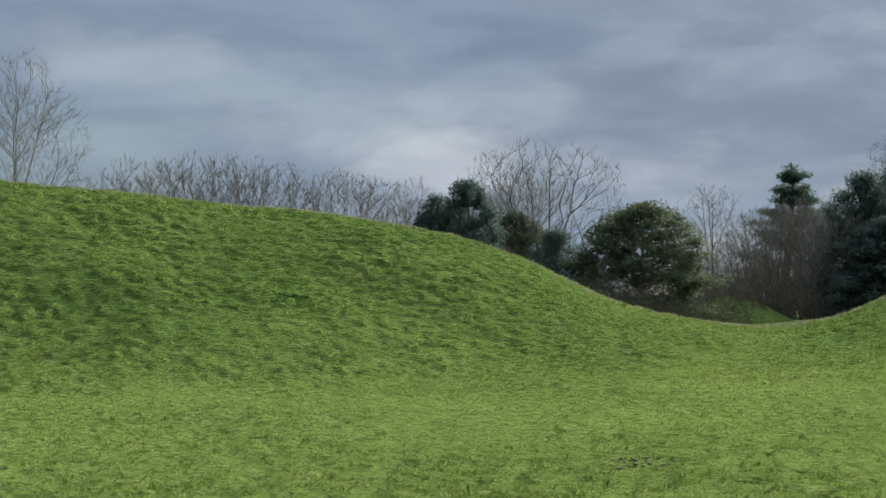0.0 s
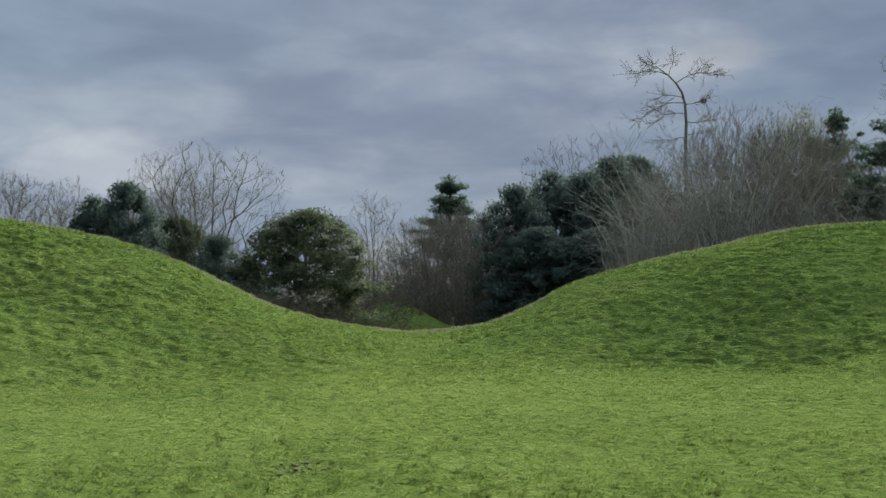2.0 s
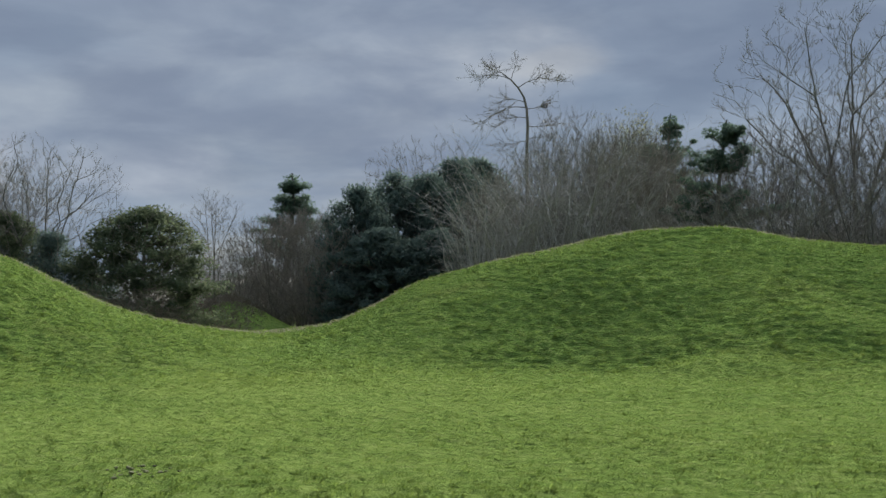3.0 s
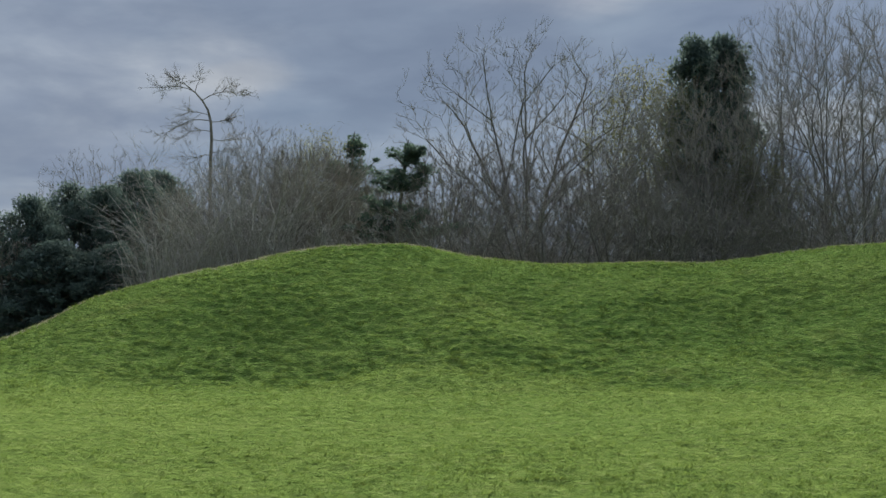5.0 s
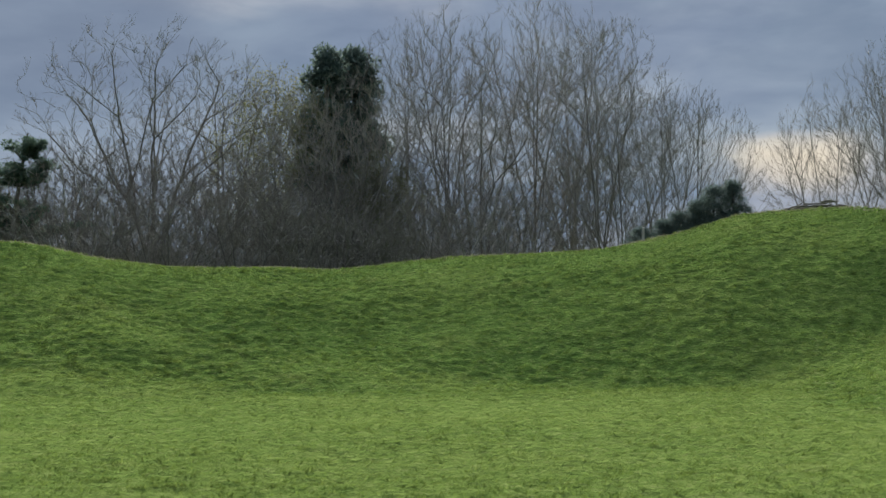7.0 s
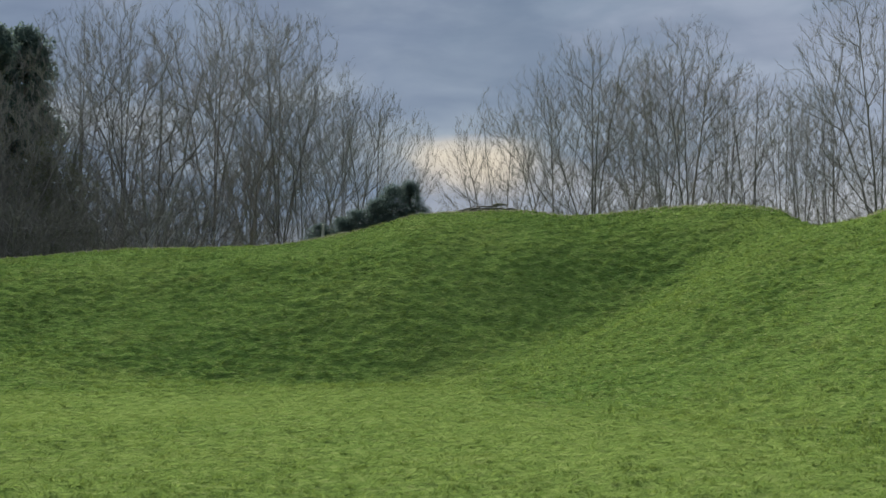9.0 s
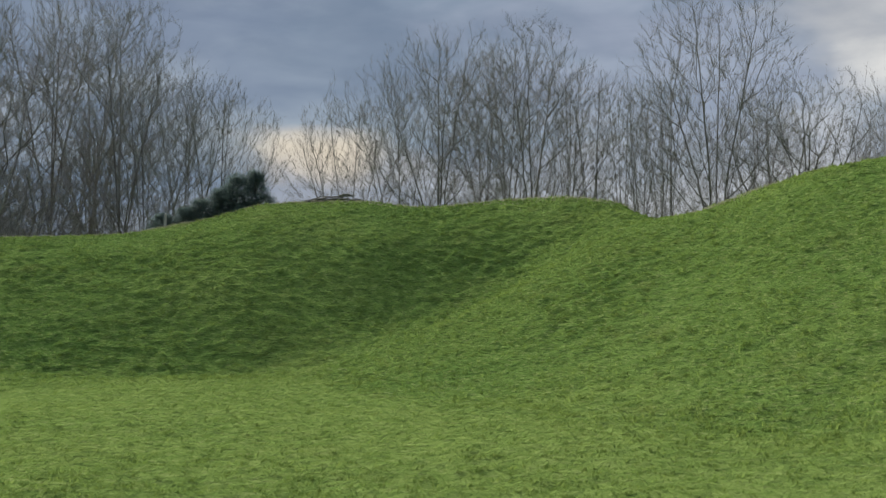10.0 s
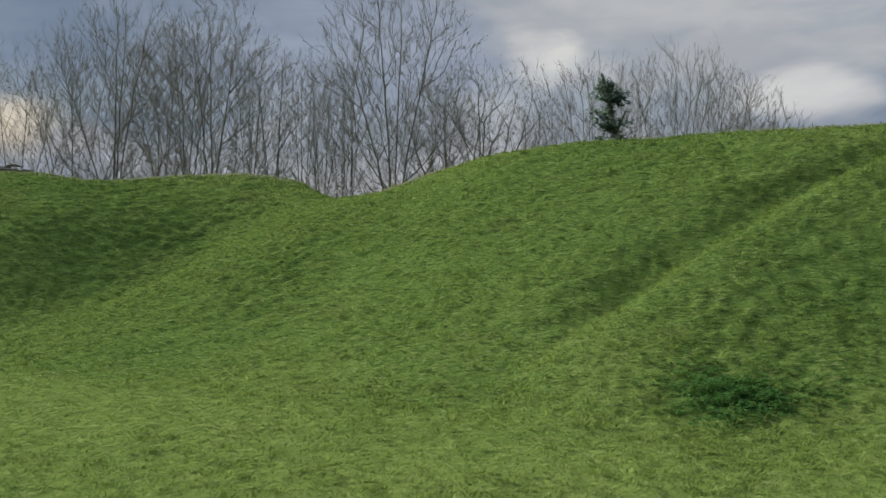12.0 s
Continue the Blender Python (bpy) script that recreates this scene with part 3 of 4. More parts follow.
def grow(rng, height, ratio=0.6, stems=4, fork=0.25, bole=0.2, points=1000, direct=0.45, climb=1.2, spread=0.0, full=2.2, shell=0.42, step=0.24, twigs=4, twig_len=0.4, twig_up=0.3, thin=1.0, girth=1.0, crook=0.05, leader=(0.35, 0.85)):
    """A leafless tree that grows into its crown: leaders part from the trunk, and every tip turns to the free room round it."""
    R, zc, rz = ratio * height / 2, height * (1 + bole) / 2, height * (1 - bole) / 2
    # the room in the crown, uneven and fuller towards its outside
    q = rng.normal(0, 1, (points, 3)); q /= np.linalg.norm(q, axis=1)[:, None]
    dent = 1 - 0.22 * vnoise(q[:, 0] * 2.3 + 7 + q[:, 2] * 1.7, q[:, 1] * 2.3 + 3, rng.integers(1, 90))
    q = q * (rng.random(points) ** shell * dent)[:, None]
    q *= 1.05
    goal = np.stack([q[:, 0] * R, q[:, 1] * R, zc + np.sign(q[:, 2]) * np.abs(q[:, 2]) ** (2 / full) * rz], -1)
    pos, mother, way, stem = [], [], [], []

    def add(p, m, s):
        pos.append(np.array(p, float)); mother.append(m); stem.append(s)
        d = np.array([0, 0, 1.0]) if m < 0 else pos[-1] - pos[m]
        way.append(d / (np.linalg.norm(d) + 1e-9))
        return len(pos) - 1

    first = []
    for s in range(stems):
        ph = 2 * math.pi * s / stems + rng.uniform(-0.5, 0.5)
        out = np.array([math.cos(ph), math.sin(ph), 0])
        f = rng.uniform(0.05, 0.2) if s == 0 and not spread else rng.uniform(*leader)
        top = out * R * f * 0.85 + np.array([0, 0, zc + rz * 0.82 * math.sqrt(1 - f * f) * rng.uniform(0.8, 1)])
        root = out * spread * rng.uniform(0.3, 1) if spread else np.zeros(3)
        k = int(np.linalg.norm(top - root) / step)
        u = np.linspace(0, 1, k)[:, None]
        part_at = fork * rng.uniform(0.7, 1.35) * height / top[2]
        open_out = np.clip((u - part_at) / (1 - part_at), 0, 1) ** 1.25
        line = root * (1 - u) + (top * (1, 1, 0)) * open_out + np.array([0, 0, 1]) * (-0.4 + (top[2] + 0.4) * u)
        line = line + np.cumsum(rng.normal(0, crook * 0.5 * step, (k, 3)) * (1, 1, 0), 0) * np.minimum(1, u * 4)
        start = 0
        if s and not spread:
            start = max(1, int(part_at * k))
            at = first[min(range(len(first)), key=lambda j: np.linalg.norm(pos[first[j]] - line[start]) + (0 if pos[first[j]][2] < line[start][2] else 9))]
        else:
            at = -1
        for p in line[start:]:
            at = add(p, at, s)
            if s == 0:
                first.append(at)
    # each point of the crown joins the wood where the way down to the root is short and does not climb
    def cost(frm):
        d = goal - pos[frm]
        return np.linalg.norm(d, axis=1) + climb * np.maximum(0, pos[frm][2] + 0.35 * np.linalg.norm(d[:, :2], axis=1) - goal[:, 2]) + direct * path[frm]

    path = []
    for i in range(len(pos)):
        path.append(0.0 if mother[i] < 0 else path[mother[i]] + step)
    best, which = np.full(points, 1e9), np.zeros(points, int)
    for i in range(len(pos)):
        c = cost(i)
        which, best = np.where(c < best, i, which), np.minimum(c, best)
    for _ in range(points):
        j = int(best.argmin())
        m = int(which[j])
        i = add(goal[j], m, stem[m])
        path.append(path[m] + float(np.linalg.norm(pos[i] - pos[m])))
        c = cost(i)
        which, best = np.where(c < best, i, which), np.where(np.isinf(best), best, np.minimum(c, best))
        best[j] = np.inf
    pos, mother, way, stem = np.array(pos), np.array(mother), np.array(way), np.array(stem)
    n = len(pos)
    load = np.zeros(n)
    for i in range(n - 1, -1, -1):
        load[i] = max(load[i], 1)
        if mother[i] >= 0:
            load[mother[i]] += load[i]
    # the wood bends smoothly from fork to fork
    inner = np.array([i for i in range(n) if mother[i] >= 0 and load[i] > 1])
    for _ in range(3):
        ahead, weight = np.zeros((n, 3)), np.zeros(n)
        np.add.at(ahead, mother[mother >= 0], pos[mother >= 0] * load[mother >= 0][:, None])
        np.add.at(weight, mother[mother >= 0], load[mother >= 0])
        pos[inner] = 0.5 * pos[inner] + 0.25 * pos[mother[inner]] + 0.25 * ahead[inner] / weight[inner][:, None]
    way[mother >= 0] = pos[mother >= 0] - pos[mother[mother >= 0]]
    way /= np.linalg.norm(way, axis=1)[:, None] + 1e-9
    radius = 0.0046 * thin * np.maximum(load, 1) ** 0.46
    has = mother >= 0
    tip = load < 4
    flare = (1 + 0.35 * np.exp(-np.maximum(pos[:, 2], 0) / 0.35)) * np.where(tip, 1, girth)
    wood = []
    for s in range(stems):
        pick = has & ~tip & (stem == s)
        if pick.any():
            m = mother[pick]
            stick = Sticks()
            stick.rods(pos[m], pos[pick], np.minimum(radius[m], radius[pick] * 1.3) * flare[m], radius[pick] * flare[pick], 6 if s == 0 else 4)
            wood.append(stick)
    crown = Sticks()
    pick = has & tip
    crown.rods(pos[mother[pick]], pos[pick], radius[pick], radius[pick], 3)
    # fine twigs all along the thin wood
    thin_wood = np.where(has & (load < 10))[0]
    pick = np.repeat(thin_wood, twigs)
    k = len(pick)
    p = pos[pick] + (pos[mother[pick]] - pos[pick]) * rng.random(k)[:, None]
    away = (pos[pick] - (0, 0, zc - 0.4 * rz)) / (R, R, rz)
    away /= np.linalg.norm(away, axis=1)[:, None] + 1e-6
    d = way[pick] * 0.8 + rng.normal(0, 0.5, (k, 3)) + away * 0.45 + np.array([0, 0, twig_up])
    d /= np.linalg.norm(d, axis=1)[:, None]
    ln = twig_len * rng.uniform(0.35, 1.15, k)
    crown.shoots(rng, p, p + d * ln[:, None], 0.005 * thin)
    for _ in range(3):
        start = p + d * (ln * rng.uniform(0.15, 0.9, k))[:, None]
        side = d + rng.normal(0, 0.45, (k, 3)) + np.array([0, 0, 0.15])
        side /= np.linalg.norm(side, axis=1)[:, None]
        crown.shoots(rng, start, start + side * (ln * rng.uniform(0.3, 0.65, k))[:, None], 0.0042 * thin)
    return wood, crown, pos[thin_wood]


def leaf_cloud(rng, name, centres, count, radius, size, material, squash=0.7):
    """Small leaf sprays scattered in clumps; each takes the light as the clump's rounded face does."""
    which = rng.integers(0, len(centres), count)
    c = centres[which]
    off = rng.normal(0, 0.52, (count, 3)) * radius * rng.uniform(0.45, 1.35, len(centres))[which][:, None]
    far = np.linalg.norm(off, axis=1)
    off *= np.minimum(1, radius * 1.05 / (far + 1e-6))[:, None]
    off[:, 2] *= squash
    p = c + off
    d = rng.normal(0, 1, (count, 3)) + off / radius * 0.9
    d /= np.linalg.norm(d, axis=1)[:, None]
    u = np.cross(d, rng.normal(0, 1, (count, 3))); u /= np.linalg.norm(u, axis=1)[:, None]
    s = size * rng.uniform(0.6, 1.4, count)[:, None]
    v = np.stack([p - u * s * 0.32, p + u * s * 0.32, p + d * s * 1.15], 1).reshape(-1, 3)
    mesh = mesh_from(name, v, np.arange(count * 3).reshape(-1, 3), material, True)
    lay = off / radius * 1.3 + d * 0.45 + (p - centres.mean(0)) * (0.12, 0.12, 0.05) + (0, 0, 0.75)
    mesh.attributes.new("lay", "FLOAT_VECTOR", "POINT").data.foreach_set("vector", np.repeat(lay, 3, 0).astype(np.float32).ravel())
    return mesh


HEIGHT, WIDTH = 10.0, {}
KINDS = {}


def woody(wood, material, kw):
    """The thick wood as parts: a trunk and its limbs, or stems that rise from the ground."""
    names = ["stem" if kw.get("spread") else ("limb" if i else "trunk") for i in range(len(wood))]
    return [(n, w.mesh(n, material)) for n, w in zip(names, wood)]


def bare(name, label, variants, ratio, bark_mat, twig_mat, **kw):
    KINDS[name] = []
    for s in range(variants):
        rng = np.random.default_rng(sum(map(ord, name)) * 7 + s)
        wood, crown, ends = grow(rng, HEIGHT, ratio, **kw)
        KINDS[name].append(woody(wood, bark_mat, kw) + [("crown", crown.mesh("crown", twig_mat))])
    WIDTH[name] = (ratio * HEIGHT, label)


def with_leaves(name, label, variants, ratio, twig_mat, leaf_mat, count, radius, size, bare_below=0.0, **kw):
    KINDS[name] = []
    for s in range(variants):
        rng = np.random.default_rng(sum(map(ord, name)) * 5 + s)
        wood, crown, ends = grow(rng, HEIGHT, ratio, **kw)
        foliage = leaf_cloud(rng, "foliage", ends[ends[:, 2] > bare_below * HEIGHT], count, radius, size, leaf_mat)
        KINDS[name].append(woody(wood, BARK, kw) + [("crown", crown.mesh("crown", twig_mat)), ("foliage", foliage)])
    WIDTH[name] = (ratio * HEIGHT, label)


def evergreen(name, label, variants, ratio, leaf_mat, count, shape, clump, size):
    """A dense dark evergreen; shape gives the crown's half width by its height, 0 to 1."""
    KINDS[name] = []
    for s in range(variants):
        rng = np.random.default_rng(sum(map(ord, name)) * 3 + s)
        wood, cs = Sticks(), []
        trunk = bent(rng, (0, 0, -0.4), (0, 0, 1), HEIGHT * 0.97, 8, 0.03, 0.02)
        wood.tube(trunk, np.linspace(0.26, 0.03, 9), 6)
        for i in range(240):
            h = rng.uniform(0.01, 0.98)
            w = shape(h) * ratio * HEIGHT * 0.5 * rng.uniform(0.05, 1.17) ** 0.5
            ph = rng.uniform(0, 2 * math.pi)
            j = min(int(h * 8), 7)
            c = trunk[j] * (1, 1, 0) + np.array([math.cos(ph) * w, math.sin(ph) * w, h * HEIGHT])
            if i % 3 == 0:
                wood.tube(np.array([trunk[j], (trunk[j] + c) / 2 + (0, 0, -0.1), c]), [0.07, 0.05, 0.02], 3)
            cs.append(c)
        KINDS[name].append([("trunk", wood.mesh("trunk", BARK)), ("crown", leaf_cloud(rng, "crown", np.array(cs), count, clump, size, leaf_mat))])
    WIDTH[name] = (ratio * HEIGHT, label)


def tiered(name, label, variants, ratio, tiers, low, flat, droop, limbs=6, needles=17000, clump=0.45, taper=0.7):
    """A pine or cedar: bare lower trunk and flat pads of needles on level limbs."""
    KINDS[name] = []
    for s in range(variants):
        rng = np.random.default_rng(sum(map(ord, name)) * 11 + s)
        wood, cs = Sticks(), []
        trunk = bent(rng, (0, 0, -0.4), (0.04, 0, 1), HEIGHT * 0.98, 8, 0.05, 0.03)
        wood.tube(trunk, np.linspace(0.24, 0.03, 9), 6)
        for i in range(tiers):
            h = low + (0.98 - low) * (i + 0.4 * rng.random()) / tiers
            j = min(int(h * 8), 7)
            for _ in range(limbs):
                ph = rng.uniform(0, 2 * math.pi)
                w = ratio * HEIGHT * 0.5 * (1.05 - (h - low) / (1 - low)) ** taper * rng.uniform(0.45, 1.1)
                c = trunk[j] + (trunk[j + 1] - trunk[j]) * (h * 8 - j) + np.array([math.cos(ph) * w, math.sin(ph) * w, droop * w])
                wood.tube(np.array([trunk[j], (trunk[j] + c) / 2, c]), [0.07, 0.045, 0.02], 3)
                for g in (0.55, 0.8, 1.0):
                    cs.append(trunk[j] + (c - trunk[j]) * g + rng.normal(0, 0.1, 3))
        cs += [trunk[-1] - (0, 0, 0.25 * g) for g in range(1, 5)]
        KINDS[name].append([("trunk", wood.mesh("trunk", BARK)), ("crown", leaf_cloud(rng, "crown", np.array(cs), needles, clump, 0.09, PINE, flat))])
    WIDTH[name] = (ratio * HEIGHT, label)


bare("ash", "tall leafless grey tree with ascending limbs behind the bank", 6, 0.68, BARK, TWIG, stems=4, fork=0.24, bole=0.16, points=1200, direct=0.38, thin=0.86, girth=1.15, twigs=5, twig_len=0.42, shell=0.36)
bare("maple", "leafless dome-shaped tree with many fanning limbs", 4, 0.85, BARK, TWIG, stems=7, fork=0.1, bole=0.05, points=1200, direct=0.7, climb=1.6, full=2.4, thin=0.86, girth=1.15, twigs=5, twig_len=0.42, shell=0.36, leader=(0.3, 0.95))
bare("oak", "broad leafless tree with spreading crooked limbs", 4, 0.95, BARK, TWIG, stems=5, fork=0.16, bole=0.06, points=1250, direct=0.25, climb=0.7, thin=1.1, crook=0.16, girth=1.6, twigs=5, twig_len=0.34, shell=0.36)
bare("birch", "slender leafless tree with several upright stems", 4, 0.42, BARK, TWIG, stems=4, fork=0.3, bole=0.16, points=640, direct=0.5, climb=2.0, spread=0.3, thin=0.8, girth=1.2, twigs=5, twig_len=0.34, twig_up=0.4, leader=(0.2, 0.8))
bare("thorn", "leafless twiggy brown thicket tree with many stems", 4, 1.05, BARK, RED_TWIG, stems=6, fork=0.05, bole=0.0, points=1050, direct=0.45, climb=0.9, spread=0.5, step=0.3, thin=1.75, crook=0.1, twigs=5, twig_len=0.42, full=2.6, shell=0.34)
bare("copse", "leafless pale grey tree with fine upright twigs", 4, 0.55, PALE, DUN_TWIG, stems=6, fork=0.15, bole=0.03, points=640, direct=0.6, climb=2.2, spread=0.7, thin=1.5, twigs=5, twig_len=0.45, twig_up=0.6, leader=(0.2, 0.9))
with_leaves("ivytree", "tall tree clad in ivy and catkins", 2, 0.65, TWIG, BUD, 26000, 0.6, 0.075, 0.1, stems=4, fork=0.2, bole=0.12, points=800)
evergreen("ivybush", "rounded green-grey bush with a fuzzy crown of leaves", 1, 0.95, IVY, 44000, lambda h: (1 - h ** 2.6) ** 0.6 * (0.8 + 0.2 * min(1, h * 4)), 0.8, 0.17)
evergreen("yew", "dense dark green yew tree", 3, 0.8, YEW, 34000, lambda h: (1 - h ** 2.4) ** 0.7 * (0.75 + 0.25 * min(1, h * 4)), 0.75, 0.185)
evergreen("holly", "dense dark evergreen bush on the bank", 2, 0.85, YEW, 26000, lambda h: (1 - h ** 1.5) ** 0.9, 1.0, 0.15)
evergreen("cypress", "tall dark green cypress with a rounded top", 2, 0.26, YEW, 36000, lambda h: (1 - h ** 5) ** 0.8 * (0.7 + 0.3 * min(1, h * 3)), 0.45, 0.12)
tiered("cedar", "dark conifer with level tiers of needles", 1, 0.62, 12, 0.15, 0.4, 0.12, 7, 34000, 0.4, 1.15)
tiered("pine", "dark green pine with clumped flat needle pads", 2, 0.55, 6, 0.5, 0.4, 0.22, 7, 24000, 0.36)
tiered("spire", "small slim dark conifer among leafless trees", 1, 0.26, 16, 0.05, 0.7, 0.5, 5, 7000, 0.22)

NAMES = {"ash": "ash_tree", "maple": "maple_tree", "oak": "oak_tree", "birch": "birch_tree", "thorn": "thorn_tree", "copse": "coppice_tree", "ivytree": "ivy_clad_tree", "ivybush": "ivy_bush",
         "yew": "yew_tree", "holly": "holly_bush", "cypress": "cypress_tree", "cedar": "cedar_tree", "pine": "pine_tree", "spire": "spruce_tree", "lone": "larch_tree"}
CALLS = {}


def plant(kind, azimuth, distance, height, width, facing=None):
    x, y = polar(azimuth, distance)
    i = CALLS[kind] = CALLS.get(kind, -1) + 1
    parts = KINDS[kind][i % len(KINDS[kind])]
    natural, label = WIDTH[kind]
    top = new(NAMES[kind])
    trunk = None
    for name, mesh in parts:
        made = child(name, mesh, trunk if name in ("limb", "nest") and trunk else top)
        trunk = made if name == "trunk" else trunk
    z = float(land(np.array([x]), np.array([y]))[0])
    up = (height + OUTSIDE - z) / HEIGHT
    across = min(max(1.35 * width / natural, 0.8 * up), 1.7 * up)
    top.matrix_basis = Matrix.Translation((x, y, z)) @ Matrix.Rotation((azimuth * 7.3 + i * 2.4) % 6.283 if facing is None else radians(-facing), 4, "Z") @ Matrix.Diagonal((across, across, up, 1))
    tagged(top, label, "bush" if "bush" in NAMES[kind] else "tree", "trees round the banks")


def lone_tree():
    """A thin crooked larch whose top bends over and forks, with a nest."""
    rng = np.random.default_rng(3)
    wood, fine = Sticks(), Sticks()
    trunk = np.array([(0.02, 0, -0.4), (0.05, 0, 2), (0, 0, 4.5), (0.0, 0, 6.6), (0.03, 0, 7.4), (0.0, 0, 8.05), (-0.1, 0, 8.5), (-0.3, 0, 8.85), (-0.55, 0, 9.15), (-0.85, 0.05, 9.4)])
    wood.tube(trunk, [0.11, 0.09, 0.075, 0.058, 0.052, 0.046, 0.04, 0.033, 0.026, 0.019], 7)
    P, Q, W = [], [], []

    def spray(p, q, sag, r, count, out):
        """A limb from p to q with side shoots and hanging twigs."""
        p, q = np.array(p, float), np.array(q, float)
        g = np.linspace(0, 1, 6)[:, None]
        pts = p + (q - p) * g + np.array([0, 0, sag]) * (g * (1 - g) * 4) + rng.normal(0, 0.035, (6, 3)) * g
        wood.tube(pts, 0.5 * r * np.linspace(1, 0.35, 6), 4)
        for _ in range(count):
            x = rng.uniform(0.25, 1) * 4.99; j = int(x)
            a = pts[j] + (pts[j + 1] - pts[j]) * (x - j)
            br = bent(rng, a, side_way(rng, pts[j + 1] - pts[j], rng.uniform(0.3, 1.1)) * (1, 0.7, 0.8) + (0, 0, 0.1), out * rng.uniform(0.4, 1.1), 4, 0.25, 0.02)
            fine.tube(br, [0.006, 0.0055, 0.005, 0.0045, 0.004], 3)
            for _ in range(13):
                y = rng.uniform(0.1, 1) * 3.99; i = int(y)
                b = br[i] + (br[i + 1] - br[i]) * (y - i)
                P.append(b); Q.append(b + side_way(rng, br[i + 1] - br[i], rng.uniform(0.4, 1.2)) * rng.uniform(0.08, 0.26)); W.append(0.0042)

    spray((-0.85, 0, 9.4), (-1.15, 0.1, 9.75), 0.02, 0.03, 12, 0.60)
    spray((-0.55, 0, 9.15), (-1.85, -0.2, 9.2), 0.16, 0.034, 20, 0.68)
    spray((-0.7, 0, 9.3), (-1.5, 0.3, 9.75), 0.05, 0.026, 14, 0.60)
    spray((-0.55, 0, 9.15), (-0.35, 0.2, 9.85), 0.0, 0.026, 10, 0.52)
    spray((-0.3, 0, 8.85), (1.05, 0.1, 9.15), 0.2, 0.036, 22, 0.68)
    spray((0.3, 0.02, 9.1), (0.8, 0.2, 9.6), 0.03, 0.022, 10, 0.52)
    spray((0.0, 0, 8.1), (-1.65, 0.2, 7.45), 0.28, 0.038, 26, 0.83)
    spray((0.02, 0, 7.7), (-1.2, -0.4, 7.2), 0.2, 0.032, 18, 0.75)
    spray((-0.05, 0, 8.3), (-0.95, 0.3, 8.35), 0.1, 0.03, 14, 0.68)
    spray((0.0, 0, 8.05), (0.85, -0.1, 8.25), -0.05, 0.032, 14, 0.68)
    spray((0.03, 0, 7.4), (1.1, 0.3, 7.6), -0.08, 0.034, 18, 0.75)
    spray((0.0, 0, 6.9), (0.9, -0.3, 6.75), 0.1, 0.03, 14, 0.75)
    spray((0.0, 0, 6.8), (-0.9, 0.1, 6.55), 0.12, 0.03, 14, 0.75)
    fine.cones(np.array(P), np.array(Q), np.array(W))
    nest = Sticks()
    c = rng.normal(0, 1, (160, 3)); c /= np.linalg.norm(c, axis=1)[:, None]
    e2 = np.cross(c, rng.normal(0, 1, (160, 3)))
    heart = np.array([0.62, -0.08, 8.12])
    nest.cones(heart + c * (0.09, 0.09, 0.06), heart + c * (0.09, 0.09, 0.06) + e2 * 0.07, np.full(160, 0.008))
    KINDS["lone"] = [[("trunk", wood.mesh("trunk", BARK)), ("crown", fine.mesh("crown", TWIG)), ("nest", nest.mesh("nest", BARK))]]
    WIDTH["lone"] = (3.6, "lone thin crooked larch with a bent top above the wood")


lone_tree()


def undergrowth(name, label, count, a0, a1, r0, r1, tall, material, sides=9):
    """A leafless thicket: countless bent stems with tangled side shoots and twigs."""
    rng = np.random.default_rng(int(a0 * 10) + count)
    az, r = rng.uniform(a0, a1, count), rng.uniform(r0, r1, count)
    x, y = r * np.sin(np.radians(az)), r * np.cos(np.radians(az))
    mass = 0.25 + 0.5 * vnoise(az / 2.6, r / 9, 21) + 0.45 * vnoise(az / 0.9, r / 4, 22)
    h = tall * mass * rng.uniform(0.35, 1.0, count) ** 0.7 * (0.15 + 0.85 * smooth(np.minimum(az - a0, a1 - az) / 1.6))
    base = np.stack([x, y, land(x, y) - 0.05], -1)
    lean = np.clip(rng.normal(0, 0.25, (count, 3)), -0.4, 0.4); lean[:, 2] = 1
    knee = base + lean * (h * 0.5)[:, None]
    bow = lean + np.clip(rng.normal(0, 0.45, (count, 3)), -0.8, 0.8); bow[:, 2] = rng.uniform(0.55, 1.0, count)
    tip = knee + bow * (h * 0.5)[:, None]
    st = Sticks()
    thick = 0.012 + 0.0028 * h
    st.rods(base, knee, thick, thick * 0.7, 3)
    st.cones(knee, tip, thick * 0.7)
    for _ in range(sides):
        g = rng.uniform(0.2, 1.9, count)[:, None]
        p = np.where(g < 1, base + (knee - base) * g, knee + (tip - knee) * (g - 1))
        d = rng.normal(0, 1, (count, 3)); d[:, 2] = d[:, 2] * 0.5 + 0.35
        d /= np.linalg.norm(d, axis=1)[:, None]
        q = p + d * (0.25 + h * rng.uniform(0.12, 0.3, count))[:, None]
        st.cones(p, q, np.full(count, 0.011))
        for _ in range(2):
            p2 = p + (q - p) * rng.uniform(0.3, 0.9, count)[:, None]
            d2 = d + rng.normal(0, 0.7, (count, 3)); d2 /= np.linalg.norm(d2, axis=1)[:, None]
            st.cones(p2, p2 + d2 * (0.2 + h * rng.uniform(0.05, 0.13, count))[:, None], np.full(count, 0.008))
    tagged(new(name, st.mesh(name, material)), label, "undergrowth", kind="stuff")


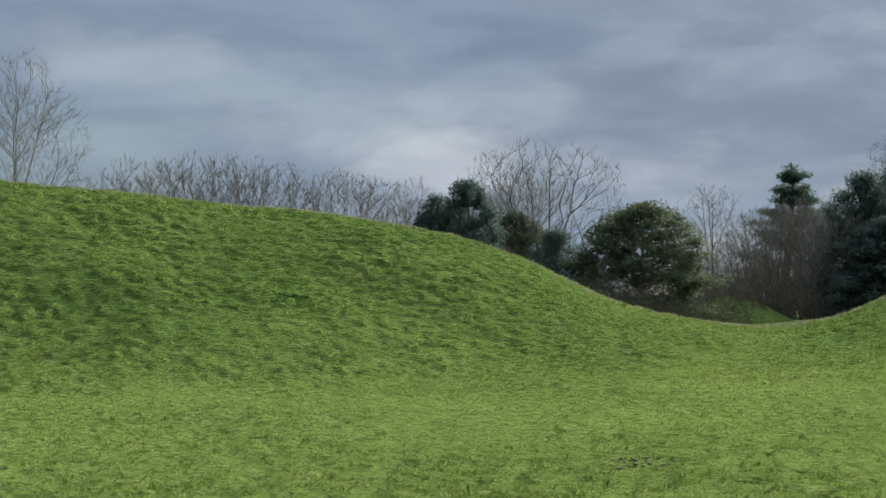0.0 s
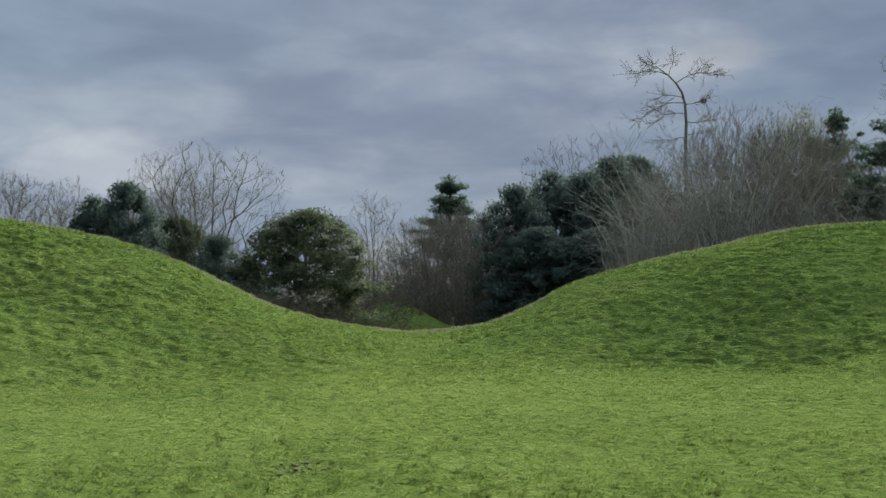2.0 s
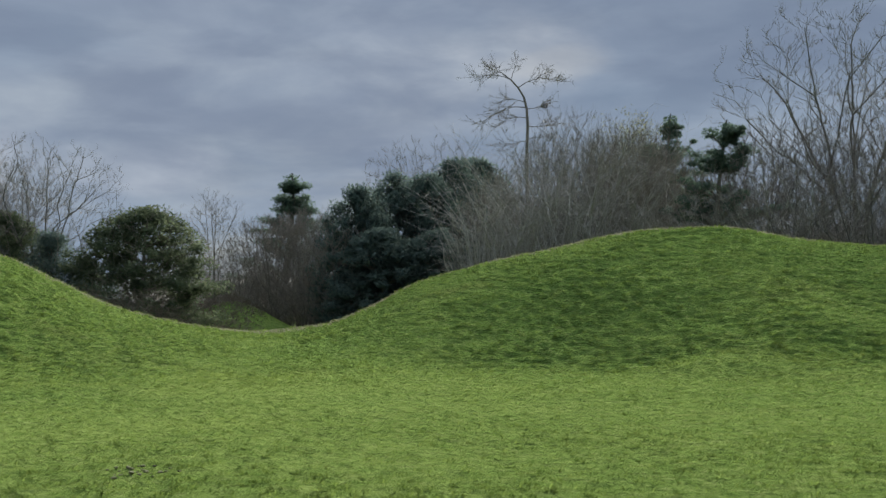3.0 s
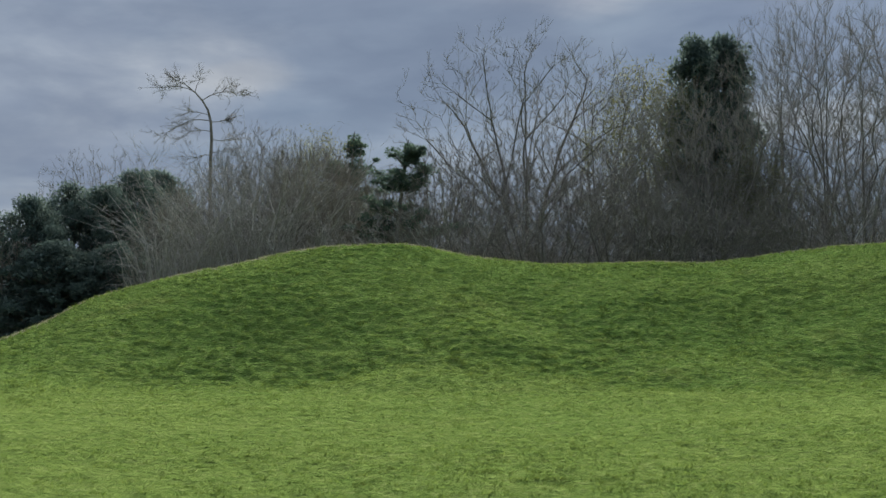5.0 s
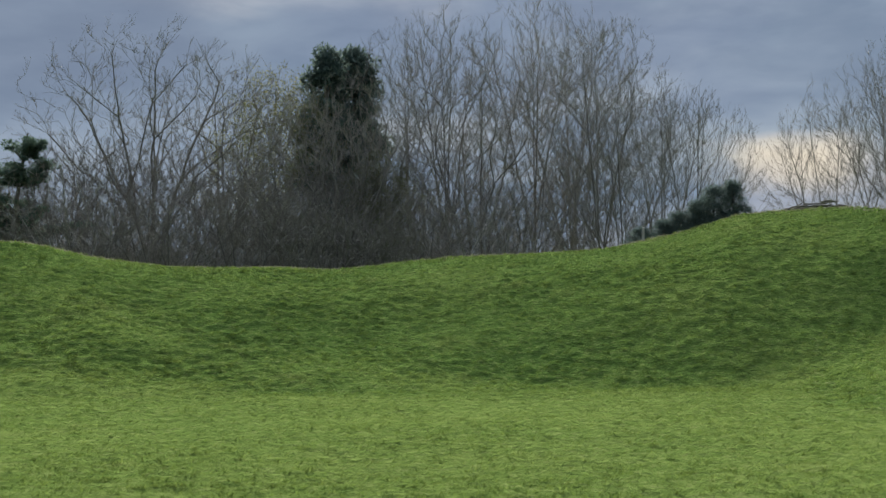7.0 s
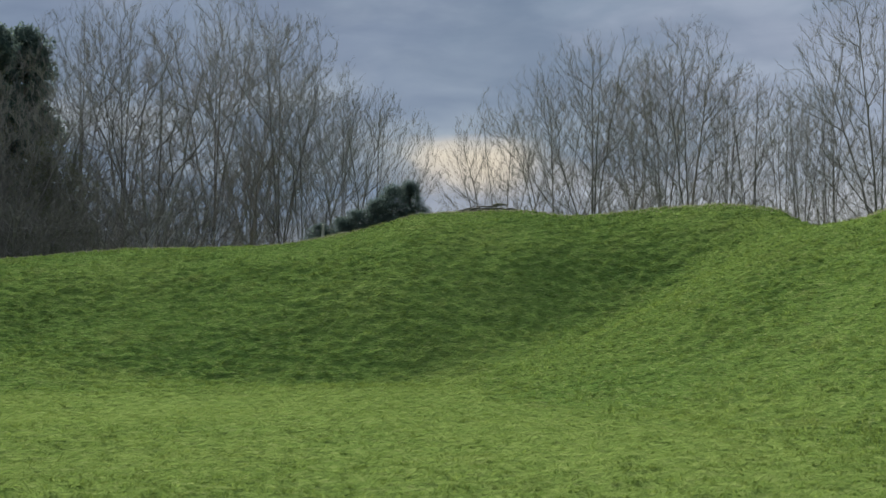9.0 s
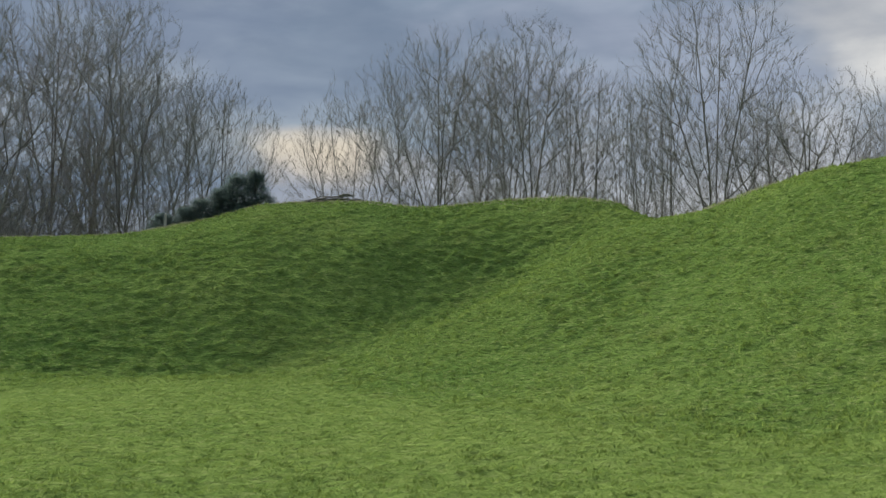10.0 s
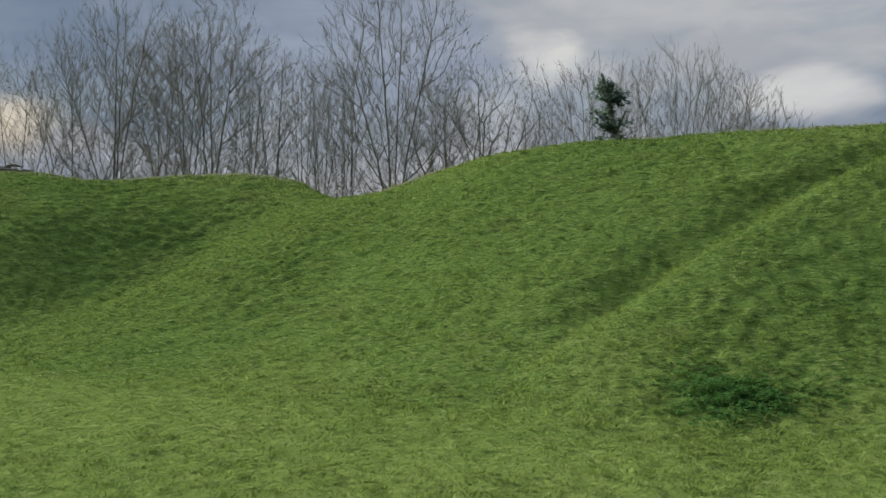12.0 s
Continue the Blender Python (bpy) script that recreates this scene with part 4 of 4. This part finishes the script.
undergrowth("bramble_thicket", "leafless brown brambles and saplings beside the gap", 900, 2, 11.9, 66, 80, 3.4, BRAMBLE, 7)
undergrowth("hedge", "leafless brown hedge beyond the outer mound", 1100, 10, 24, 90, 102, 9.0, RED_TWIG)
undergrowth("bramble_bank", "leafless brown brambles on the outer mound", 900, 8.6, 14.2, 74, 87, 1.4, BRAMBLE, 5)
undergrowth("undergrowth", "dense leafless grey undergrowth below the larch", 1600, 22.4, 35.8, 72, 92, 13.5, PALE)
undergrowth("undergrowth", "dense leafless brown undergrowth behind the bank", 2100, 34, 58, 71, 90, 14.0, PALE)
undergrowth("brushwood", "low leafless scrub on the bank's crest", 160, 66.6, 68.6, 56.5, 59, 1.5, TWIG, 4)
undergrowth("saplings", "thin leafless saplings behind the bank", 220, 62, 104, 66, 78, 4.0, TWIG, 5)

plant("ash", -18.7, 78, 16.2, 7.0)
plant("thorn", -14.7, 76, 8.9, 4.0)
plant("thorn", -13.1, 72, 9.7, 5.1)
plant("thorn", -11.1, 74, 10.4, 5.2)
plant("thorn", -9.1, 72, 10.0, 5.1)
plant("thorn", -7.6, 70, 8.9, 3.6)
plant("oak", -4.7, 80, 10.0, 5.7)
plant("ash", -1.6, 88, 10.3, 3.5)
plant("yew", -0.2, 76, 7.5, 2.6)
plant("yew", 1.2, 74, 8.2, 3.4)
plant("ash", 2.6, 84, 11.5, 4.5)
plant("oak", 4.7, 78, 11.4, 9.0)
plant("ivybush", 8.9, 72, 6.5, 6.3)
plant("thorn", 9.0, 73, 7.0, 5.6)
plant("birch", 12.0, 86, 9.5, 3.8)
plant("cedar", 15.1, 110, 13.8, 9.5)
plant("thorn", 14.0, 92, 8.2, 4.5)
plant("thorn", 15.9, 90, 8.5, 4.8)
plant("thorn", 17.2, 86, 7.1, 3.8)
plant("thorn", 16.3, 88, 8.7, 3.5)
plant("yew", 18.4, 84, 9.0, 4.9)
plant("yew", 20.2, 88, 10.5, 5.5)
plant("yew", 21.7, 86, 10.2, 4.6)
plant("yew", 19.6, 80, 6.0, 5.4)
plant("yew", 22.1, 80, 6.0, 4.3)
plant("oak", 21.3, 105, 16.4, 5.8)
plant("yew", 23.8, 94, 12.4, 5.6)
plant("yew", 22.9, 90, 11.6, 5.0)
plant("lone", 26.1, 92, 19.5, 5.5, facing=26.1)
plant("copse", 23.6, 76, 8.0, 3.1)
plant("copse", 25.0, 80, 10.6, 3.9)
plant("copse", 25.3, 82, 11.4, 4.0)
plant("copse", 26.8, 80, 12.1, 3.9)
plant("ash", 28.1, 86, 15.2, 4.2)
plant("copse", 29.1, 78, 12.4, 3.8)
plant("copse", 30.4, 84, 13.6, 4.1)
plant("copse", 31.5, 80, 12.6, 3.9)
plant("copse", 32.6, 78, 11.5, 3.5)
plant("ivytree", 30.8, 98, 16.6, 3.9)
for az, far, tall in ((27.4, 77, 12.3), (28.6, 80, 13.2), (29.8, 77, 13.0), (31.0, 78, 12.8), (32.1, 80, 12.6), (33.1, 77, 11.0), (24.3, 78, 9.4)):
    plant("copse", az, far, tall, 4.2)
plant("pine", 32.2, 98, 17.2, 2.4)
plant("pine", 34.35, 74, 12.5, 5.2)
plant("holly", 34.7, 76, 7.6, 1.2)
plant("copse", 33.7, 76, 8.3, 3.4)
plant("copse", 34.4, 78, 9.7, 3.8)
plant("thorn", 36.0, 74, 11.1, 4.3)
plant("thorn", 37.8, 76, 12.9, 5.4)
plant("oak", 40.4, 80, 20.2, 14.0)
plant("thorn", 40.1, 74, 11.9, 6.3)
plant("oak", 43.6, 84, 19.6, 11.0)
plant("thorn", 42.7, 76, 12.6, 6.4)
plant("ivytree", 45.7, 82, 18.5, 6.2)
plant("thorn", 45.0, 74, 10.5, 5.9)
plant("cypress", 48.0, 84, 19.6, 2.2)
plant("cypress", 49.1, 86, 20.3, 3.5)
plant("thorn", 47.6, 74, 10.1, 5.6)
plant("thorn", 49.3, 78, 11.3, 5.2)
plant("ivytree", 50.6, 76, 12.0, 4.1)
plant("ash", 51.7, 84, 22.0, 5.6)
plant("ash", 53.5, 80, 21.6, 5.4)
plant("oak", 54.9, 78, 18.2, 4.9)
plant("ash", 57.5, 82, 23.2, 5.5)
plant("ash", 59.0, 86, 23.0, 4.6)
plant("ash", 60.4, 80, 21.0, 5.0)
plant("maple", 61.5, 78, 17.2, 5.5)
plant("thorn", 54.6, 74, 10.3, 5.3)
plant("thorn", 56.6, 74, 9.5, 4.6)
plant("maple", 63.1, 78, 16.8, 6.5)
plant("maple", 64.6, 76, 15.6, 5.6)
plant("copse", 59.2, 84, 15.2, 4.5)
plant("maple", 70.4, 76, 15.0, 5.3)
plant("maple", 72.8, 74, 16.3, 5.0)
plant("ash", 74.5, 72, 18.3, 4.5)
plant("ash", 76.6, 78, 17.8, 4.2)
plant("ash", 77.6, 76, 18.4, 4.4)
plant("ash", 78.8, 72, 18.6, 4.2)
plant("birch", 80.4, 74, 17.0, 3.0)
plant("birch", 81.5, 72, 16.0, 2.6)
plant("birch", 82.8, 76, 16.5, 2.7)
plant("birch", 83.6, 70, 15.1, 2.5)
plant("birch", 84.9, 72, 16.0, 2.9)
plant("ash", 86.9, 66, 19.2, 7.4)
plant("oak", 89.4, 68, 13.8, 3.9)
plant("birch", 84.6, 76, 15.8, 3.1)
plant("ash", 88.7, 72, 14.1, 3.5)
plant("oak", 90.9, 64, 13.3, 3.7)
plant("birch", 93.1, 66, 12.0, 2.4)
plant("birch", 94.2, 68, 12.9, 2.4)
plant("maple", 95.9, 70, 15.2, 4.6)
plant("birch", 97.0, 66, 13.2, 2.4)
plant("spire", 98.25, 60, 12.2, 3.4)
plant("maple", 99.5, 66, 14.6, 4.2)
plant("maple", 101.0, 66, 13.9, 4.2)
plant("maple", 102.6, 64, 12.0, 3.6)
plant("thorn", 103.2, 64, 10.8, 2.3)
plant("thorn", 37.5, 71, 8.5, 7)
plant("thorn", 41.0, 70, 9.5, 8)
plant("thorn", 44.5, 71, 9.0, 8)
plant("thorn", 48.5, 70, 8.0, 8)
plant("thorn", 52.5, 71, 8.5, 7)
plant("oak", 47.0, 77, 14.5, 9)
plant("oak", 50.6, 78, 15.5, 9)
plant("oak", 48.6, 75, 16.5, 8)
for az, tall, wide in ((66.2, 7.6, 2.2), (65.5, 7.4, 2.6), (64.7, 6.7, 2.6), (63.9, 6.2, 2.6), (63.1, 5.8, 2.4), (62.2, 5.5, 2.2)):
    plant("holly", az, 60.5, tall, wide)
plant("holly", 4.9, 74, 5.2, 4.5)
plant("holly", 6.6, 76, 3.6, 3.5)
plant("thorn", 14.7, 88, 8.2, 5.5)
plant("thorn", 16.1, 86, 8.4, 5.5)
plant("thorn", 17.5, 83, 7.6, 5.0)
plant("thorn", 13.2, 89, 5.8, 5.0)
plant("holly", 2.3, 77, 5.6, 3.2)
plant("ivybush", 3.1, 79, 6.6, 4.2)
plant("ash", 3.9, 82, 10.8, 5.0)
plant("thorn", 1.6, 84, 9.4, 5.5)
plant("thorn", -4.3, 78, 9.8, 6.5)
plant("thorn", -1.5, 84, 8.8, 4.5)


def nettles(name, label, azimuth, radius, wide, deep, count, tall):
    """A bed of dark leafy stems."""
    rng = np.random.default_rng(int(azimuth * 10) + 900)
    cx, cy = polar(azimuth, radius)
    ph = rng.uniform(0, 2 * np.pi, count)
    d = np.minimum(np.abs(rng.normal(0, 0.55, count)), 1.3) * (0.8 + 0.25 * np.sin(3 * ph + 1) + 0.12 * np.sin(7 * ph))
    sx, sy = d * np.cos(ph) * wide, d * np.sin(ph) * deep
    a = radians(azimuth)
    x, y = cx + sx * math.cos(a) + sy * math.sin(a), cy - sx * math.sin(a) + sy * math.cos(a)
    z = land(x, y) + tufts(x, y)
    h = tall * (1.1 - 0.6 * d) * rng.uniform(0.5, 1.1, count) * (0.35 + 1.1 * vnoise(x / 0.22, y / 0.22, 40))
    V, F, n = [], [], 0
    for k in range(7):
        t = (k + 0.6) / 7
        p = np.stack([x, y, z + h * t], -1)
        w = rng.uniform(0, 2 * np.pi, count)
        ln = rng.uniform(0.035, 0.075, count) * (1.15 - 0.5 * t)
        out = np.stack([np.cos(w), np.sin(w), rng.uniform(-0.2, 0.55, count)], -1) * ln[:, None]
        sd = np.stack([-np.sin(w), np.cos(w), 0 * w], -1) * (ln * 0.35)[:, None]
        V.append(np.stack([p, p + out * 0.5 + sd, p + out, p + out * 0.5 - sd], 1).reshape(-1, 3))
        i = n + np.arange(count)[:, None] * 4
        F.append(np.concatenate([i + [0, 1, 2], i + [0, 2, 3]], 0)); n += count * 4
    tagged(new(name, mesh_from(name, np.concatenate(V), np.concatenate(F), NETTLE, True)), label, "nettles", kind="stuff")


nettles("nettle_bed", "dark green leafy bed of nettles at the foot of the bank", 102.2, 18.7, 1.35, 1.5, 2400, 0.17)
nettles("nettle_bed", "small dark green patch of weeds on the bank", -6.6, 35.0, 1.2, 0.9, 200, 0.07)
nettles("nettle_bed", "small dark green patch of weeds on the bank", -7.2, 36.6, 0.9, 0.7, 110, 0.07)


def mud_patch():
    """A worn muddy spot in the turf, with clods."""
    rng = np.random.default_rng(8)
    top = new("mud_patch")
    cx, cy = polar(8.8, 13.4)
    top.location = (cx, cy, float(land(np.array([cx]), np.array([cy]))[0] + tufts(np.array([cx]), np.array([cy]))[0]) + 0.01)
    for _ in range(34):
        bm = bmesh.new()
        bmesh.ops.create_icosphere(bm, subdivisions=2, radius=rng.uniform(0.012, 0.032))
        for v in bm.verts:
            v.co *= 1 + 0.35 * noise.noise(v.co * 60 + Vector((rng.uniform(0, 9), 0, 0)))
            v.co.z *= 0.5
        dx, dy = rng.normal(0, 0.17), rng.normal(0, 0.26)
        px, py = np.array([cx + dx]), np.array([cy + dy])
        bmesh.ops.translate(bm, verts=bm.verts, vec=(dx, dy, float(land(px, py)[0] + tufts(px, py)[0]) + 0.012 - top.location.z))
        part("clod", bm, EARTH, top)
    tagged(top, "small bare muddy patch with clods in the grass", "mud patch")


mud_patch()


def log_pile():
    """Old logs and brash laid on the bank's crest."""
    rng = np.random.default_rng(5)
    top = new("log_pile")
    cx, cy = polar(70.0, 54.7)
    z = float(land(np.array([cx]), np.array([cy]))[0])
    top.matrix_basis = Matrix.Translation((cx, cy, z)) @ Matrix.Rotation(radians(-70), 4, "Z")
    for i in range(22):
        x0, ln = rng.uniform(-1.5, 0.7), rng.uniform(0.4, 1.5)
        st = Sticks()
        heap = 0.30 * max(0.15, 1 - abs(x0 + ln / 2) / 1.5)
        h, y0, turn_by = 0.05 + heap * rng.random(), rng.normal(0, 0.25), rng.normal(0, 0.5)
        along = np.array([math.cos(turn_by), math.sin(turn_by), rng.normal(0, 0.09)]) * ln
        p = np.array([x0, y0, h]) + np.array([0, 0.33, 0.66, 1.0])[:, None] * along + rng.normal(0, 0.02, (4, 3))
        r = rng.uniform(0.025, 0.065)
        st.tube(p, [r, r * 0.95, r * 0.85, r * 0.75], 8)
        child("log", st.mesh("log", BARK), top)
    tagged(top, "low pile of brown logs on the bank's crest", "log pile")


log_pile()


def post(azimuth, radius, tall, label):
    top = new("wooden_post")
    cx, cy = polar(azimuth, radius)
    st = Sticks()
    st.tube(np.array([(0, 0, -0.3), (0.01, 0, tall * 0.5), (0.03, 0, tall * 0.97), (0.03, 0, tall)]), [0.075, 0.07, 0.065, 0.02], 9)
    child("shaft", st.mesh("shaft", PALE), top)
    top.location = (cx, cy, float(land(np.array([cx]), np.array([cy]))[0]))
    tagged(top, label, "post")


post(3.6, 58, 2.0, "pale broken tree stump behind the bank")
post(62.3, 58, 1.2, "pale wooden post behind the bank")
